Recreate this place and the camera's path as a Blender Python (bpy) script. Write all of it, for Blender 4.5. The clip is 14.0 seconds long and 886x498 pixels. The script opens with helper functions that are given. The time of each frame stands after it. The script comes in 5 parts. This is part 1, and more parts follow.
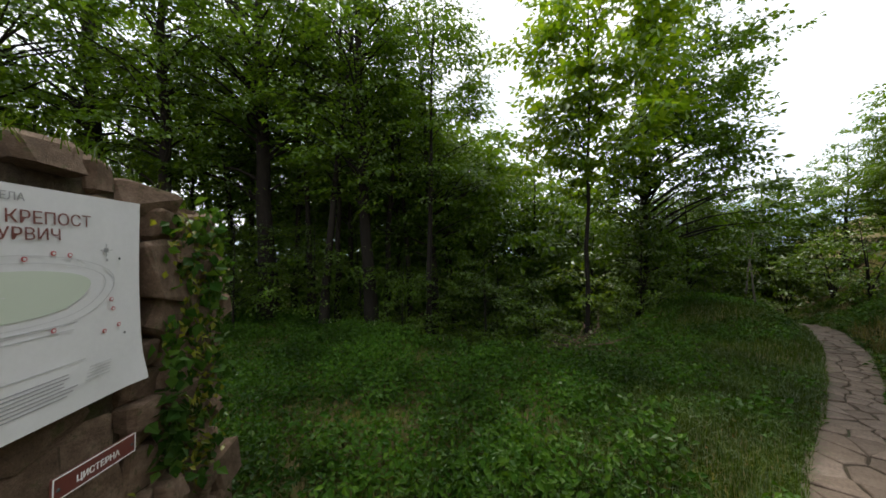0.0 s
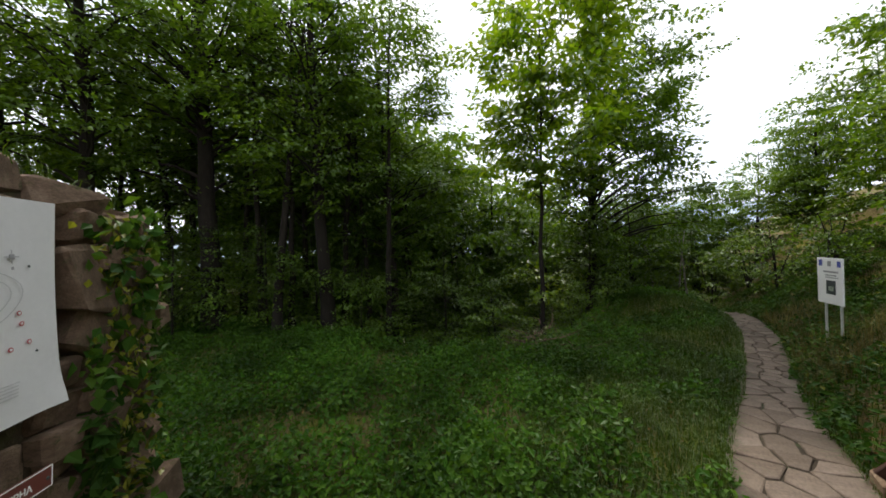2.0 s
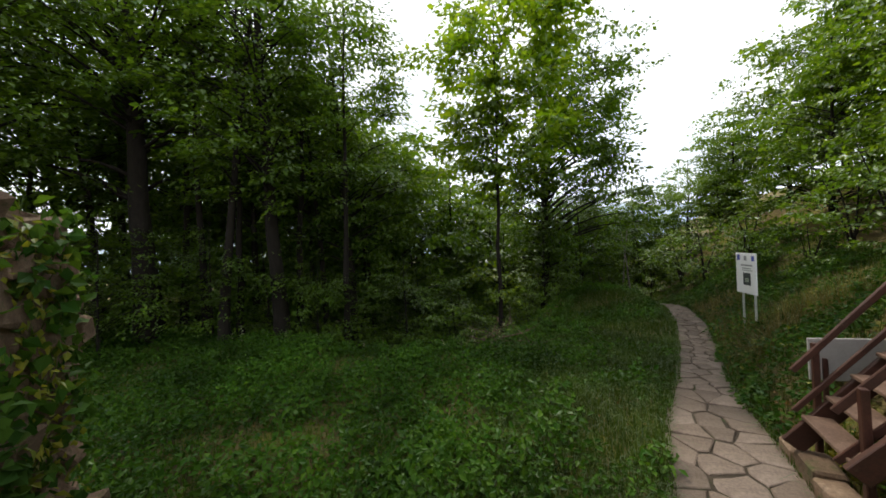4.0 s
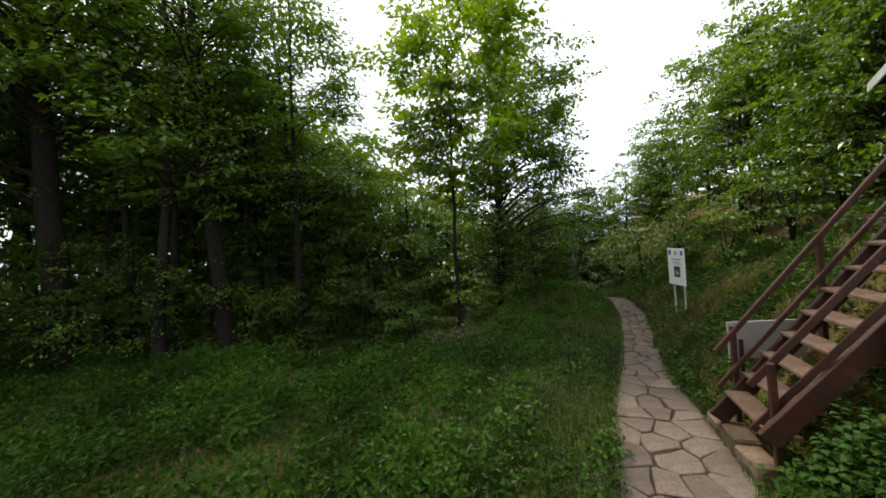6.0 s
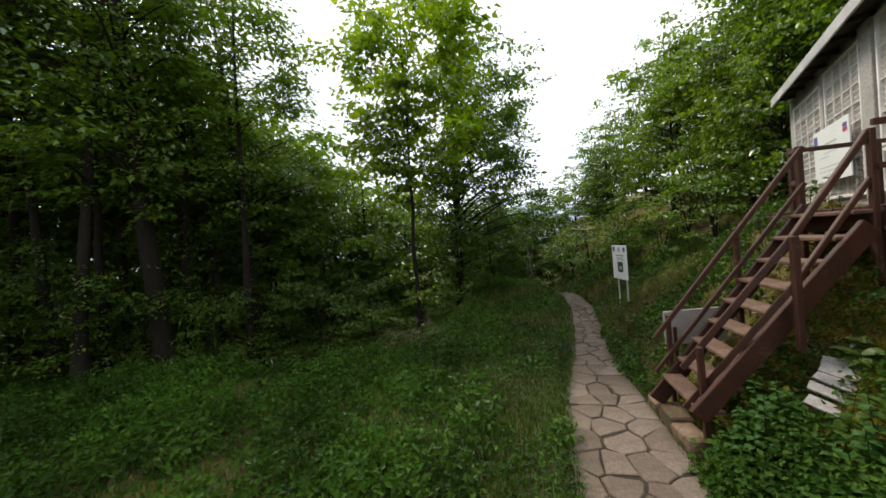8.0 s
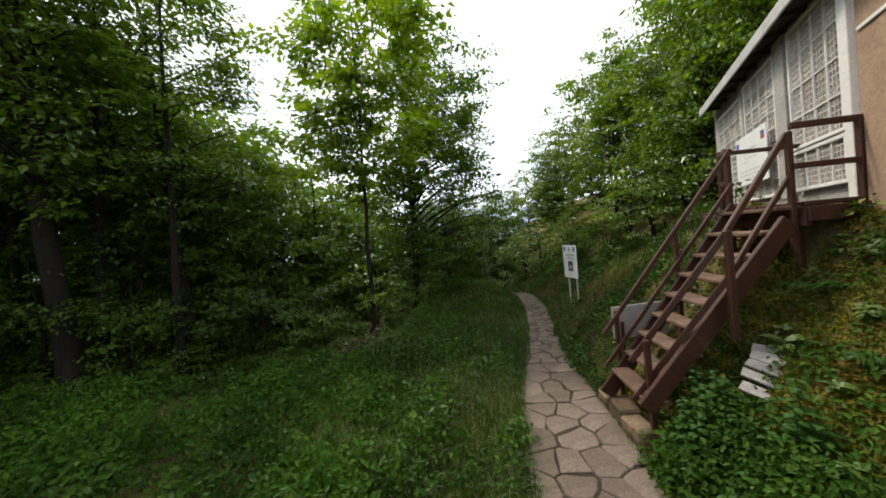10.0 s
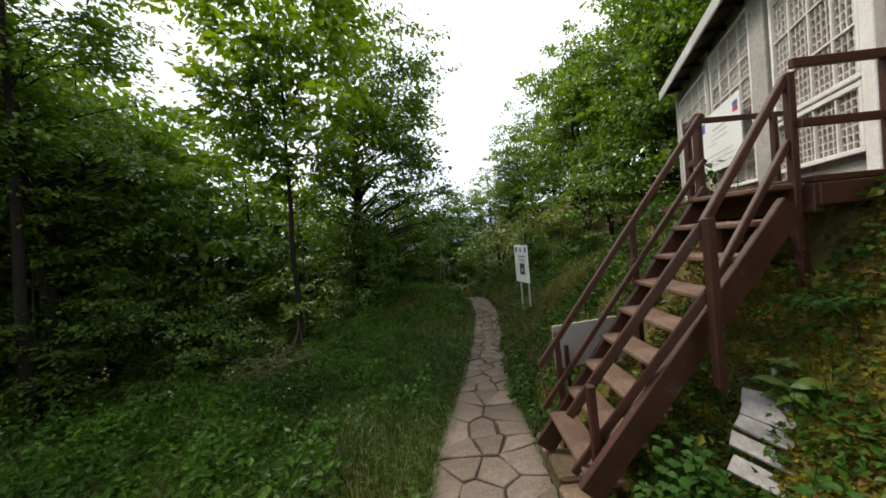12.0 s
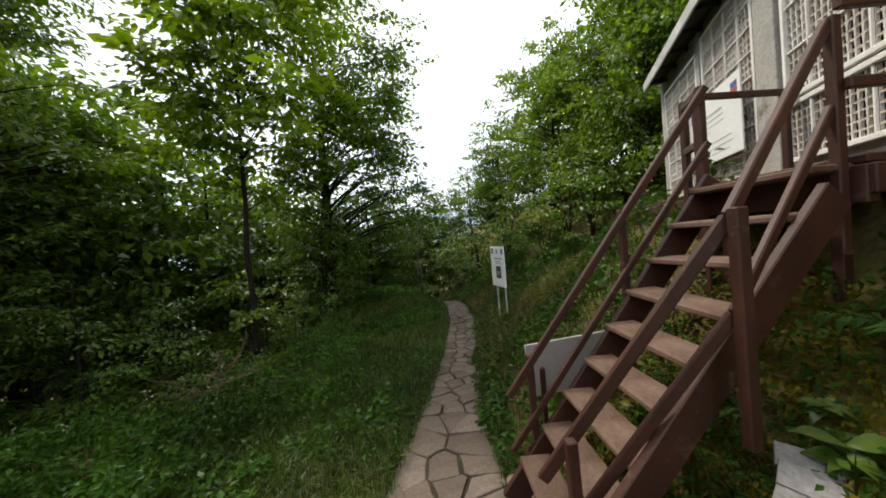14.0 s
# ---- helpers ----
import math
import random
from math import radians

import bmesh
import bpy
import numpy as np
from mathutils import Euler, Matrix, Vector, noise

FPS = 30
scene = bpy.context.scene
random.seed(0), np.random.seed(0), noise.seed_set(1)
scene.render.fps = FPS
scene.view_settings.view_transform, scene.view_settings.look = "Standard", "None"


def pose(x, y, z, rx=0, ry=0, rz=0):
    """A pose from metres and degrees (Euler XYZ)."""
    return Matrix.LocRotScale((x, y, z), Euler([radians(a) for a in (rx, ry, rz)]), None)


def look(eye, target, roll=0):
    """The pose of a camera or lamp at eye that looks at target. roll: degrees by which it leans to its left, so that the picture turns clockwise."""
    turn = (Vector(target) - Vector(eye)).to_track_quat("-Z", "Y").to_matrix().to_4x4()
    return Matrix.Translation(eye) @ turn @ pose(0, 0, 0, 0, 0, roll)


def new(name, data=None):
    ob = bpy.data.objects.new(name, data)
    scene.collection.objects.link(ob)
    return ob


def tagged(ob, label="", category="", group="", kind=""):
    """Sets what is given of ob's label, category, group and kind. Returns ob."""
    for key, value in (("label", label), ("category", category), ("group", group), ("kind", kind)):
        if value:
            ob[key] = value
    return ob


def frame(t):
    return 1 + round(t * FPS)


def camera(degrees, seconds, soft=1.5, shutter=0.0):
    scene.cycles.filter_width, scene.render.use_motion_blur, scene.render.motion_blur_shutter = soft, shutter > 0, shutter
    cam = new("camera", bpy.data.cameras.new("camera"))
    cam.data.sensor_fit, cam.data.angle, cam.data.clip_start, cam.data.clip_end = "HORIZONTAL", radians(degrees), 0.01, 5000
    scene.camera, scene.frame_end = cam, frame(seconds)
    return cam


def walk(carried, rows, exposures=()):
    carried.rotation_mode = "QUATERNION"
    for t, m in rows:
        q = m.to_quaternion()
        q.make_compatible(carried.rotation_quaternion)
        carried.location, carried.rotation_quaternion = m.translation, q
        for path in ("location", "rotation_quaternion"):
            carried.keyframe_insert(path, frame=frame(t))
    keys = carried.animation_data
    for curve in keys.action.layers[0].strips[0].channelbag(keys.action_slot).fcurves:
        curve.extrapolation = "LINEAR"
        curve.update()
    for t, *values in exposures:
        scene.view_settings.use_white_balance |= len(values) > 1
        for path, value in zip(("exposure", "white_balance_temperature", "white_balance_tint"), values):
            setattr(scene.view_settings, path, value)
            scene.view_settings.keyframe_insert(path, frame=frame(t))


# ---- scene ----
cam = camera(106.6, 14.0, soft=1.7)
# seconds, eye x y z in metres, yaw, pitch, lean in degrees
PATH = [
    (0.0, 0.000, 0.000, 2.250, 41.52, -0.35, 1.37),
    (0.5, 0.000, 0.000, 2.250, 39.78, -0.42, 1.46),
    (1.0, 0.000, 0.000, 2.250, 37.95, -0.43, 1.66),
    (1.5, 0.000, 0.000, 2.250, 36.20, -0.43, 1.93),
    (2.0, 0.000, 0.000, 2.250, 34.50, -0.44, 2.13),
    (2.5, 0.000, 0.000, 2.250, 32.82, -0.48, 2.26),
    (3.0, 0.000, 0.000, 2.250, 31.08, -0.53, 2.40),
    (5.5, 0.000, 0.000, 2.250, 21.90, -0.64, 3.94),
    (6.0, 0.000, 0.000, 2.250, 20.06, -0.67, 4.28),
    (6.5, 0.000, 0.000, 2.250, 18.27, -0.80, 4.58),
    (7.0, 0.000, 0.000, 2.250, 16.48, -0.93, 4.80),
    (7.5, 0.000, 0.000, 2.250, 14.72, -1.10, 4.92),
    (8.0, 0.000, 0.000, 2.250, 12.90, -1.25, 5.05),
    (9.5, 0.010, 0.060, 2.225, 7.40, -1.38, 5.28),
    (10.5, 0.103, 0.490, 2.129, 3.78, -1.44, 5.38),
    (11.0, 0.423, 0.903, 2.079, 2.30, -1.54, 5.45),
    (11.5, 0.642, 1.144, 2.072, 1.53, -1.55, 5.32),
    (12.0, 0.716, 1.382, 2.062, 0.68, -1.52, 5.27),
    (12.5, 0.870, 1.598, 2.066, 0.04, -1.58, 5.10),
    (13.0, 0.977, 1.706, 2.052, -0.56, -1.66, 4.94),
    (13.5, 1.006, 1.810, 2.046, -1.23, -1.64, 4.86),
    (14.0, 0.964, 1.974, 2.022, -2.27, -1.55, 4.93),
]
walk(cam, [(t, pose(x, y, z, 90 + pitch, lean, yaw)) for t, x, y, z, yaw, pitch, lean in PATH])

# ---------------------------------------------------------------- light
world = bpy.data.worlds.new("overcast_sky")
scene.world = world
world.use_nodes = True
wt = world.node_tree
wt.nodes.clear()
sky = wt.nodes.new("ShaderNodeTexSky")
sky.sky_type, sky.sun_disc = "NISHITA", False
sky.sun_elevation, sky.sun_rotation = radians(60), radians(-62)
sky_dim = wt.nodes.new("ShaderNodeVectorMath")
sky_dim.operation = "SCALE"
sky_dim.inputs["Scale"].default_value = 0.10
cloud_tc = wt.nodes.new("ShaderNodeTexCoord")
cloud = wt.nodes.new("ShaderNodeTexNoise")
cloud.inputs["Scale"].default_value, cloud.inputs["Detail"].default_value = 2.2, 4
cloud_ramp = wt.nodes.new("ShaderNodeValToRGB")
cloud_ramp.color_ramp.elements[0].position, cloud_ramp.color_ramp.elements[0].color = 0.35, (0.86, 0.92, 1.0, 1)
cloud_ramp.color_ramp.elements[1].position, cloud_ramp.color_ramp.elements[1].color = 0.65, (1.08, 1.08, 1.06, 1)
sky_mix = wt.nodes.new("ShaderNodeMix")
sky_mix.data_type = "RGBA"
sky_mix.inputs[0].default_value = 0.88
sky_bg = wt.nodes.new("ShaderNodeBackground")
sky_bg.inputs["Strength"].default_value = 1.2
sky_out = wt.nodes.new("ShaderNodeOutputWorld")
wt.links.new(sky.outputs[0], sky_dim.inputs[0])
wt.links.new(cloud_tc.outputs["Generated"], cloud.inputs["Vector"])
wt.links.new(cloud.outputs["Fac"], cloud_ramp.inputs["Fac"])
wt.links.new(sky_dim.outputs[0], sky_mix.inputs[6])
wt.links.new(cloud_ramp.outputs[0], sky_mix.inputs[7])
wt.links.new(sky_mix.outputs[2], sky_bg.inputs["Color"])
wt.links.new(sky_bg.outputs[0], sky_out.inputs[0])

sun_data = bpy.data.lights.new("sun", "SUN")
sun_data.energy, sun_data.angle, sun_data.color = 2.4, radians(12), (1.0, 0.92, 0.76)
sun = new("sun", sun_data)
sun.matrix_world = look((0, 0, 40), (-math.sin(radians(-62)) * 30, -math.cos(radians(-62)) * 30, 40 - 30 * math.tan(radians(60))))
scene.view_settings.exposure = 0.55

# ---------------------------------------------------------------- materials
def ramp_node(nt, fac, stops):
    r = nt.nodes.new("ShaderNodeValToRGB")
    while len(r.color_ramp.elements) < len(stops):
        r.color_ramp.elements.new(0.5)
    for e, (p, c) in zip(r.color_ramp.elements, stops):
        e.position, e.color = p, (*c, 1)
    nt.links.new(fac, r.inputs["Fac"])
    return r.outputs["Color"]


def noise_node(nt, scale, detail=5, rough=0.6, vec=None):
    n = nt.nodes.new("ShaderNodeTexNoise")
    n.inputs["Scale"].default_value, n.inputs["Detail"].default_value, n.inputs["Roughness"].default_value = scale, detail, rough
    if vec:
        nt.links.new(vec, n.inputs["Vector"])
    return n.outputs["Fac"]


def mix_node(nt, a, b, fac, mode="MIX"):
    m = nt.nodes.new("ShaderNodeMix")
    m.data_type, m.blend_type = "RGBA", mode
    for sock, v in ((m.inputs[0], fac), (m.inputs[6], a), (m.inputs[7], b)):
        if hasattr(v, "is_linked"):
            nt.links.new(v, sock)
        elif isinstance(v, (int, float)):
            sock.default_value = v
        else:
            sock.default_value = (*v, 1)
    return m.outputs[2]


def surface(name, stops, scale=3.0, fine=40.0, rough=0.8, bump=0.3, depth=0.01, fine_amount=0.35, per_piece=0.0, island=0.0, stretch=(1, 1, 1), stain=None, metal=0.0, spec=0.3):
    """A solid surface: broad colour drift, fine grain and relief, and a drift from piece to piece."""
    m = bpy.data.materials.new(name)
    m.use_nodes = True
    nt = m.node_tree
    b = nt.nodes["Principled BSDF"]
    tc = nt.nodes.new("ShaderNodeTexCoord")
    mp = nt.nodes.new("ShaderNodeMapping")
    mp.inputs["Scale"].default_value = stretch
    nt.links.new(tc.outputs["Object"], mp.inputs["Vector"])
    vec = mp.outputs["Vector"]
    big = noise_node(nt, scale, 5, 0.65, vec)
    fin = noise_node(nt, fine, 6, 0.7, vec)
    col = ramp_node(nt, big, stops)
    grain = ramp_node(nt, fin, [(0.3, (1 - fine_amount,) * 3), (0.7, (1 + fine_amount * 0.6,) * 3)])
    col = mix_node(nt, col, grain, 1.0, "MULTIPLY")
    if per_piece or island:
        src = nt.nodes.new("ShaderNodeObjectInfo").outputs["Random"] if per_piece else nt.nodes.new("ShaderNodeNewGeometry").outputs["Random Per Island"]
        k = per_piece or island
        col = mix_node(nt, col, ramp_node(nt, src, [(0.0, (1 - k, 1 - k * 1.05, 1 - k * 1.1)), (0.5, (1.0, 0.97, 0.95)), (1.0, (1 + k * 0.6, 1 + k * 0.6, 1 + k * 0.7))]), 1.0, "MULTIPLY")
    if stain:
        sc, colour, lo, hi = stain
        s = noise_node(nt, sc, 6, 0.7, vec)
        f = nt.nodes.new("ShaderNodeMapRange")
        f.inputs["From Min"].default_value, f.inputs["From Max"].default_value = lo, hi
        nt.links.new(s, f.inputs["Value"])
        col = mix_node(nt, col, colour, f.outputs[0])
    nt.links.new(col, b.inputs["Base Color"])
    b.inputs["Roughness"].default_value, b.inputs["Metallic"].default_value = rough, metal
    b.inputs["Specular IOR Level"].default_value = spec
    if bump:
        bn = nt.nodes.new("ShaderNodeBump")
        bn.inputs["Strength"].default_value, bn.inputs["Distance"].default_value = bump, depth
        nt.links.new(fin, bn.inputs["Height"])
        nt.links.new(bn.outputs[0], b.inputs["Normal"])
    return m


def leafy(name, dark, light, glow=0.45, scale=0.35, spread=0.5, gloss=0.10):
    """Thin leaves: light passes through them, and every leaf has a tint of its own."""
    m = bpy.data.materials.new(name)
    m.use_nodes = True
    nt = m.node_tree
    nt.nodes.clear()
    geo = nt.nodes.new("ShaderNodeNewGeometry")
    tc = nt.nodes.new("ShaderNodeTexCoord")
    clump = noise_node(nt, scale, 3, 0.5, tc.outputs["Object"])
    isl = geo.outputs["Random Per Island"]
    a = ramp_node(nt, isl, [(0.0, dark), (0.75, tuple(0.5 * (p + q) for p, q in zip(dark, light))), (1.0, light)])
    c = mix_node(nt, a, ramp_node(nt, clump, [(0.3, (1 - spread,) * 3), (0.7, (1 + spread * 0.7, 1 + spread * 0.7, 1))]), 1.0, "MULTIPLY")
    d = nt.nodes.new("ShaderNodeBsdfDiffuse")
    t = nt.nodes.new("ShaderNodeBsdfTranslucent")
    g = nt.nodes.new("ShaderNodeBsdfGlossy")
    g.inputs["Roughness"].default_value = 0.42
    g.inputs["Color"].default_value = (0.9, 0.95, 0.9, 1)
    nt.links.new(c, d.inputs["Color"])
    nt.links.new(mix_node(nt, c, (1.5, 1.45, 0.55), 1.0, "MULTIPLY"), t.inputs["Color"])
    m1 = nt.nodes.new("ShaderNodeMixShader")
    m1.inputs[0].default_value = glow
    nt.links.new(d.outputs[0], m1.inputs[1])
    nt.links.new(t.outputs[0], m1.inputs[2])
    fr = nt.nodes.new("ShaderNodeFresnel")
    fr.inputs["IOR"].default_value = 1.3
    ml = nt.nodes.new("ShaderNodeMath")
    ml.operation = "MULTIPLY"
    ml.inputs[1].default_value = gloss
    nt.links.new(fr.outputs[0], ml.inputs[0])
    m2 = nt.nodes.new("ShaderNodeMixShader")
    nt.links.new(ml.outputs[0], m2.inputs[0])
    nt.links.new(m1.outputs[0], m2.inputs[1])
    nt.links.new(g.outputs[0], m2.inputs[2])
    o = nt.nodes.new("ShaderNodeOutputMaterial")
    nt.links.new(m2.outputs[0], o.inputs[0])
    return m


def plain(name, colour, rough=0.6, metal=0.0):
    m = bpy.data.materials.new(name)
    m.use_nodes = True
    b = m.node_tree.nodes["Principled BSDF"]
    b.inputs["Base Color"].default_value, b.inputs["Roughness"].default_value, b.inputs["Metallic"].default_value = (*colour, 1), rough, metal
    return m


M_SOIL = surface("forest_soil", [(0.3, (0.062, 0.044, 0.021)), (0.5, (0.115, 0.090, 0.033)), (0.72, (0.18, 0.14, 0.064))], 0.9, 26, 0.95, 0.8, 0.03, 0.5, stain=(1.7, (0.115, 0.108, 0.016), 0.48, 0.60))
M_FLAG = surface("flagstone", [(0.3, (0.110, 0.083, 0.065)), (0.55, (0.165, 0.128, 0.103)), (0.8, (0.230, 0.187, 0.156))], 2.5, 38, 0.8, 0.6, 0.014, 0.36, per_piece=0.32, stain=(5.0, (0.085, 0.062, 0.042), 0.56, 0.72))
M_JOINT = surface("path_joint_earth", [(0.3, (0.026, 0.019, 0.013)), (0.7, (0.055, 0.042, 0.028))], 3, 30, 0.95, 0.8, 0.02, 0.4, stain=(2.5, (0.035, 0.05, 0.014), 0.55, 0.65))
M_STONE = surface("rubble_stone", [(0.25, (0.085, 0.056, 0.038)), (0.5, (0.165, 0.112, 0.076)), (0.8, (0.27, 0.20, 0.145))], 3, 30, 0.88, 0.7, 0.02, 0.4, per_piece=0.34, stain=(4.0, (0.055, 0.06, 0.02), 0.56, 0.7))
M_MORTAR = surface("old_mortar", [(0.3, (0.035, 0.025, 0.015)), (0.7, (0.085, 0.062, 0.04))], 5, 40, 0.95, 0.9, 0.02, 0.45, stain=(3.0, (0.05, 0.055, 0.018), 0.5, 0.62))
M_BROWN = surface("brown_paint", [(0.3, (0.036, 0.014, 0.009)), (0.6, (0.060, 0.022, 0.014)), (0.85, (0.088, 0.036, 0.024))], 4, 60, 0.55, 0.35, 0.004, 0.35, island=0.2, stretch=(1, 1, 1), stain=(9.0, (0.10, 0.068, 0.048), 0.60, 0.72), spec=0.4)
M_TREAD = surface("worn_tread", [(0.3, (0.075, 0.042, 0.029)), (0.55, (0.15, 0.094, 0.069)), (0.8, (0.22, 0.155, 0.12))], 3, 50, 0.75, 0.4, 0.004, 0.3, per_piece=0.2)
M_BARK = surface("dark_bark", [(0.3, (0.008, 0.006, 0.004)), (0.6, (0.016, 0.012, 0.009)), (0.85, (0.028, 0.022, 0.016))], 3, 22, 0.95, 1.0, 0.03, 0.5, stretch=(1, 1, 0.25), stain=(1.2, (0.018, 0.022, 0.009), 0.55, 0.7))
M_PALEBARK = surface("pale_bark", [(0.3, (0.10, 0.09, 0.07)), (0.6, (0.26, 0.24, 0.2)), (0.85, (0.38, 0.36, 0.31))], 3, 22, 0.9, 0.6, 0.02, 0.4, stretch=(1, 1, 0.4))
M_LEAF_DARK = leafy("dark_forest_leaves", (0.060, 0.120, 0.017), (0.145, 0.235, 0.032), 0.54)
M_LEAF_MID = leafy("green_leaves", (0.052, 0.108, 0.013), (0.130, 0.215, 0.024), 0.48)
M_LEAF_BANK = leafy("bank_tree_leaves", (0.060, 0.125, 0.012), (0.170, 0.260, 0.026), 0.52)
M_LEAF_BRIGHT = leafy("light_green_leaves", (0.085, 0.165, 0.012), (0.22, 0.31, 0.028), 0.58)
M_WEED = leafy("meadow_weeds", (0.026, 0.074, 0.012), (0.082, 0.158, 0.024), 0.35, 0.8, 0.60, 0.05)
M_GRASS = leafy("meadow_grass", (0.028, 0.060, 0.010), (0.090, 0.125, 0.024), 0.35, 0.7, 0.5, 0.08)
M_DRY = leafy("dry_grass", (0.10, 0.085, 0.035), (0.23, 0.19, 0.085), 0.35, 0.8, 0.3, 0.08)
M_IVY = leafy("bank_leaves", (0.024, 0.066, 0.014), (0.078, 0.140, 0.026), 0.35, 1.5, 0.45, 0.03)
M_YELLOW = leafy("yellowed_leaves", (0.12, 0.15, 0.025), (0.28, 0.27, 0.05), 0.4, 1.5, 0.3, 0.12)
M_WHITE = surface("white_frame_paint", [(0.3, (0.70, 0.67, 0.64)), (0.7, (0.84, 0.82, 0.80))], 4, 60, 0.6, 0.2, 0.003, 0.15, stain=(7, (0.40, 0.36, 0.31), 0.64, 0.78))
M_PLASTER = surface("ochre_plaster", [(0.3, (0.33, 0.21, 0.14)), (0.7, (0.46, 0.32, 0.22))], 2.5, 40, 0.9, 0.4, 0.006, 0.25)
M_CONCRETE = surface("grey_concrete", [(0.3, (0.34, 0.32, 0.295)), (0.7, (0.50, 0.475, 0.445))], 3, 45, 0.9, 0.5, 0.008, 0.3, stain=(3, (0.14, 0.12, 0.09), 0.55, 0.7))
M_GLASS_BLOCK = surface("pierced_blocks", [(0.3, (0.52, 0.48, 0.44)), (0.6, (0.68, 0.64, 0.60)), (0.85, (0.78, 0.75, 0.72))], 2.2, 30, 0.7, 0.3, 0.01, 0.25, per_piece=0.14)
# near-black colour that stands for the unlit inside of the hut
M_PAINTED_SHADE = surface("painted_dark_inside", [(0.3, (0.012, 0.011, 0.010)), (0.7, (0.03, 0.027, 0.024))], 2, 20, 0.8, 0.2, 0.01, 0.3)
M_ROOF = surface("roof_sheet", [(0.3, (0.42, 0.41, 0.40)), (0.7, (0.62, 0.61, 0.60))], 3, 40, 0.6, 0.2, 0.003, 0.2)
M_EAVE = surface("dark_soffit", [(0.3, (0.03, 0.025, 0.02)), (0.7, (0.06, 0.05, 0.04))], 3, 30, 0.9, 0.3, 0.004, 0.3)
M_BANNER = surface("banner_vinyl", [(0.3, (0.60, 0.60, 0.61)), (0.7, (0.68, 0.68, 0.69))], 1.5, 30, 0.45, 0.05, 0.002, 0.04)
M_BOARD = surface("white_board", [(0.3, (0.76, 0.76, 0.76)), (0.7, (0.84, 0.84, 0.84))], 2, 40, 0.5, 0.05, 0.002, 0.06)
M_STEEL = surface("galvanised_tube", [(0.3, (0.42, 0.42, 0.40)), (0.7, (0.58, 0.58, 0.56))], 4, 50, 0.45, 0.1, 0.002, 0.15, metal=0.3)
M_GREYBOARD = surface("grey_sheet", [(0.3, (0.30, 0.28, 0.265)), (0.7, (0.38, 0.36, 0.34))], 1.5, 40, 0.6, 0.1, 0.002, 0.1)
M_SIGNRED = plain("brown_red_sign_paint", (0.13, 0.035, 0.028), 0.5)
M_INK_RED = plain("brown_ink", (0.16, 0.055, 0.045), 0.7)
M_INK_GREY = plain("grey_ink", (0.30, 0.30, 0.31), 0.7)
M_INK_LIGHT = plain("pale_grey_ink", (0.48, 0.48, 0.49), 0.7)
M_INK_GREEN = plain("pale_green_ink", (0.52, 0.575, 0.48), 0.7)
M_INK_BLUE = plain("blue_ink", (0.08, 0.10, 0.36), 0.6)
M_INK_DARK = plain("dark_ink", (0.05, 0.06, 0.06), 0.6)
M_INK_ROSE = plain("red_ink", (0.45, 0.07, 0.08), 0.6)
# distance haze is put into this pale blue base colour, no volume
M_HILL = surface("painted_haze_hill", [(0.3, (0.30, 0.38, 0.44)), (0.7, (0.40, 0.47, 0.53))], 0.004, 0.05, 1.0, 0, 0, 0.12)
M_TWIG = surface("dead_twigs", [(0.3, (0.07, 0.045, 0.03)), (0.7, (0.15, 0.10, 0.07))], 3, 40, 0.95, 0.4, 0.004, 0.4, island=0.3)
M_LITTER = leafy("dead_leaves", (0.08, 0.045, 0.018), (0.22, 0.13, 0.055), 0.2, 1.5, 0.3, 0.08)
M_MOSS = leafy("moss_tufts", (0.085, 0.078, 0.010), (0.180, 0.150, 0.020), 0.2, 1.2, 0.4, 0.05)
M_TILE = surface("broken_white_tile", [(0.3, (0.24, 0.225, 0.22)), (0.7, (0.40, 0.38, 0.375))], 6, 50, 0.7, 0.3, 0.003, 0.25, per_piece=0.12, stain=(9, (0.2, 0.17, 0.14), 0.6, 0.72))
M_BROADLEAF = leafy("broad_leaves", (0.07, 0.13, 0.02), (0.15, 0.22, 0.04), 0.4, 3.0, 0.3, 0.16)
M_NETTLE = leafy("nettle_leaves", (0.030, 0.086, 0.018), (0.075, 0.155, 0.030), 0.4, 3.0, 0.3, 0.05)
M_PETAL = leafy("pale_flower_heads", (0.30, 0.30, 0.26), (0.5, 0.5, 0.44), 0.4, 3.0, 0.2, 0.05)

# ---------------------------------------------------------------- mesh helpers
rng = np.random.default_rng(7)


def array_mesh(name, verts, faces, mat, smooth=False):
    """A mesh of equal-sided faces from number arrays."""
    verts, faces = np.asarray(verts, np.float32), np.asarray(faces, np.int32)
    me = bpy.data.meshes.new(name)
    n, k = faces.shape
    me.vertices.add(len(verts))
    me.vertices.foreach_set("co", verts.ravel())
    me.loops.add(n * k)
    me.loops.foreach_set("vertex_index", faces.ravel())
    me.polygons.add(n)
    me.polygons.foreach_set("loop_start", np.arange(0, n * k, k, dtype=np.int32))
    me.polygons.foreach_set("loop_total", np.full(n, k, np.int32))
    me.polygons.foreach_set("use_smooth", np.full(n, smooth, bool))
    me.materials.append(mat)
    me.update(calc_edges=True)
    return me


def bm_mesh(name, bm, mat, smooth=False):
    me = bpy.data.meshes.new(name)
    bm.normal_update()
    bm.to_mesh(me)
    bm.free()
    for p in me.polygons:
        p.use_smooth = smooth
    me.materials.append(mat)
    return me


def part(name, bm, material, parent, label=""):
    """Links a bmesh or a mesh as one object under a thing or a part."""
    me = bm if isinstance(bm, bpy.types.Mesh) else bm_mesh(name, bm, material)
    ob = new(name, me)
    ob.parent = parent
    return tagged(ob, label)


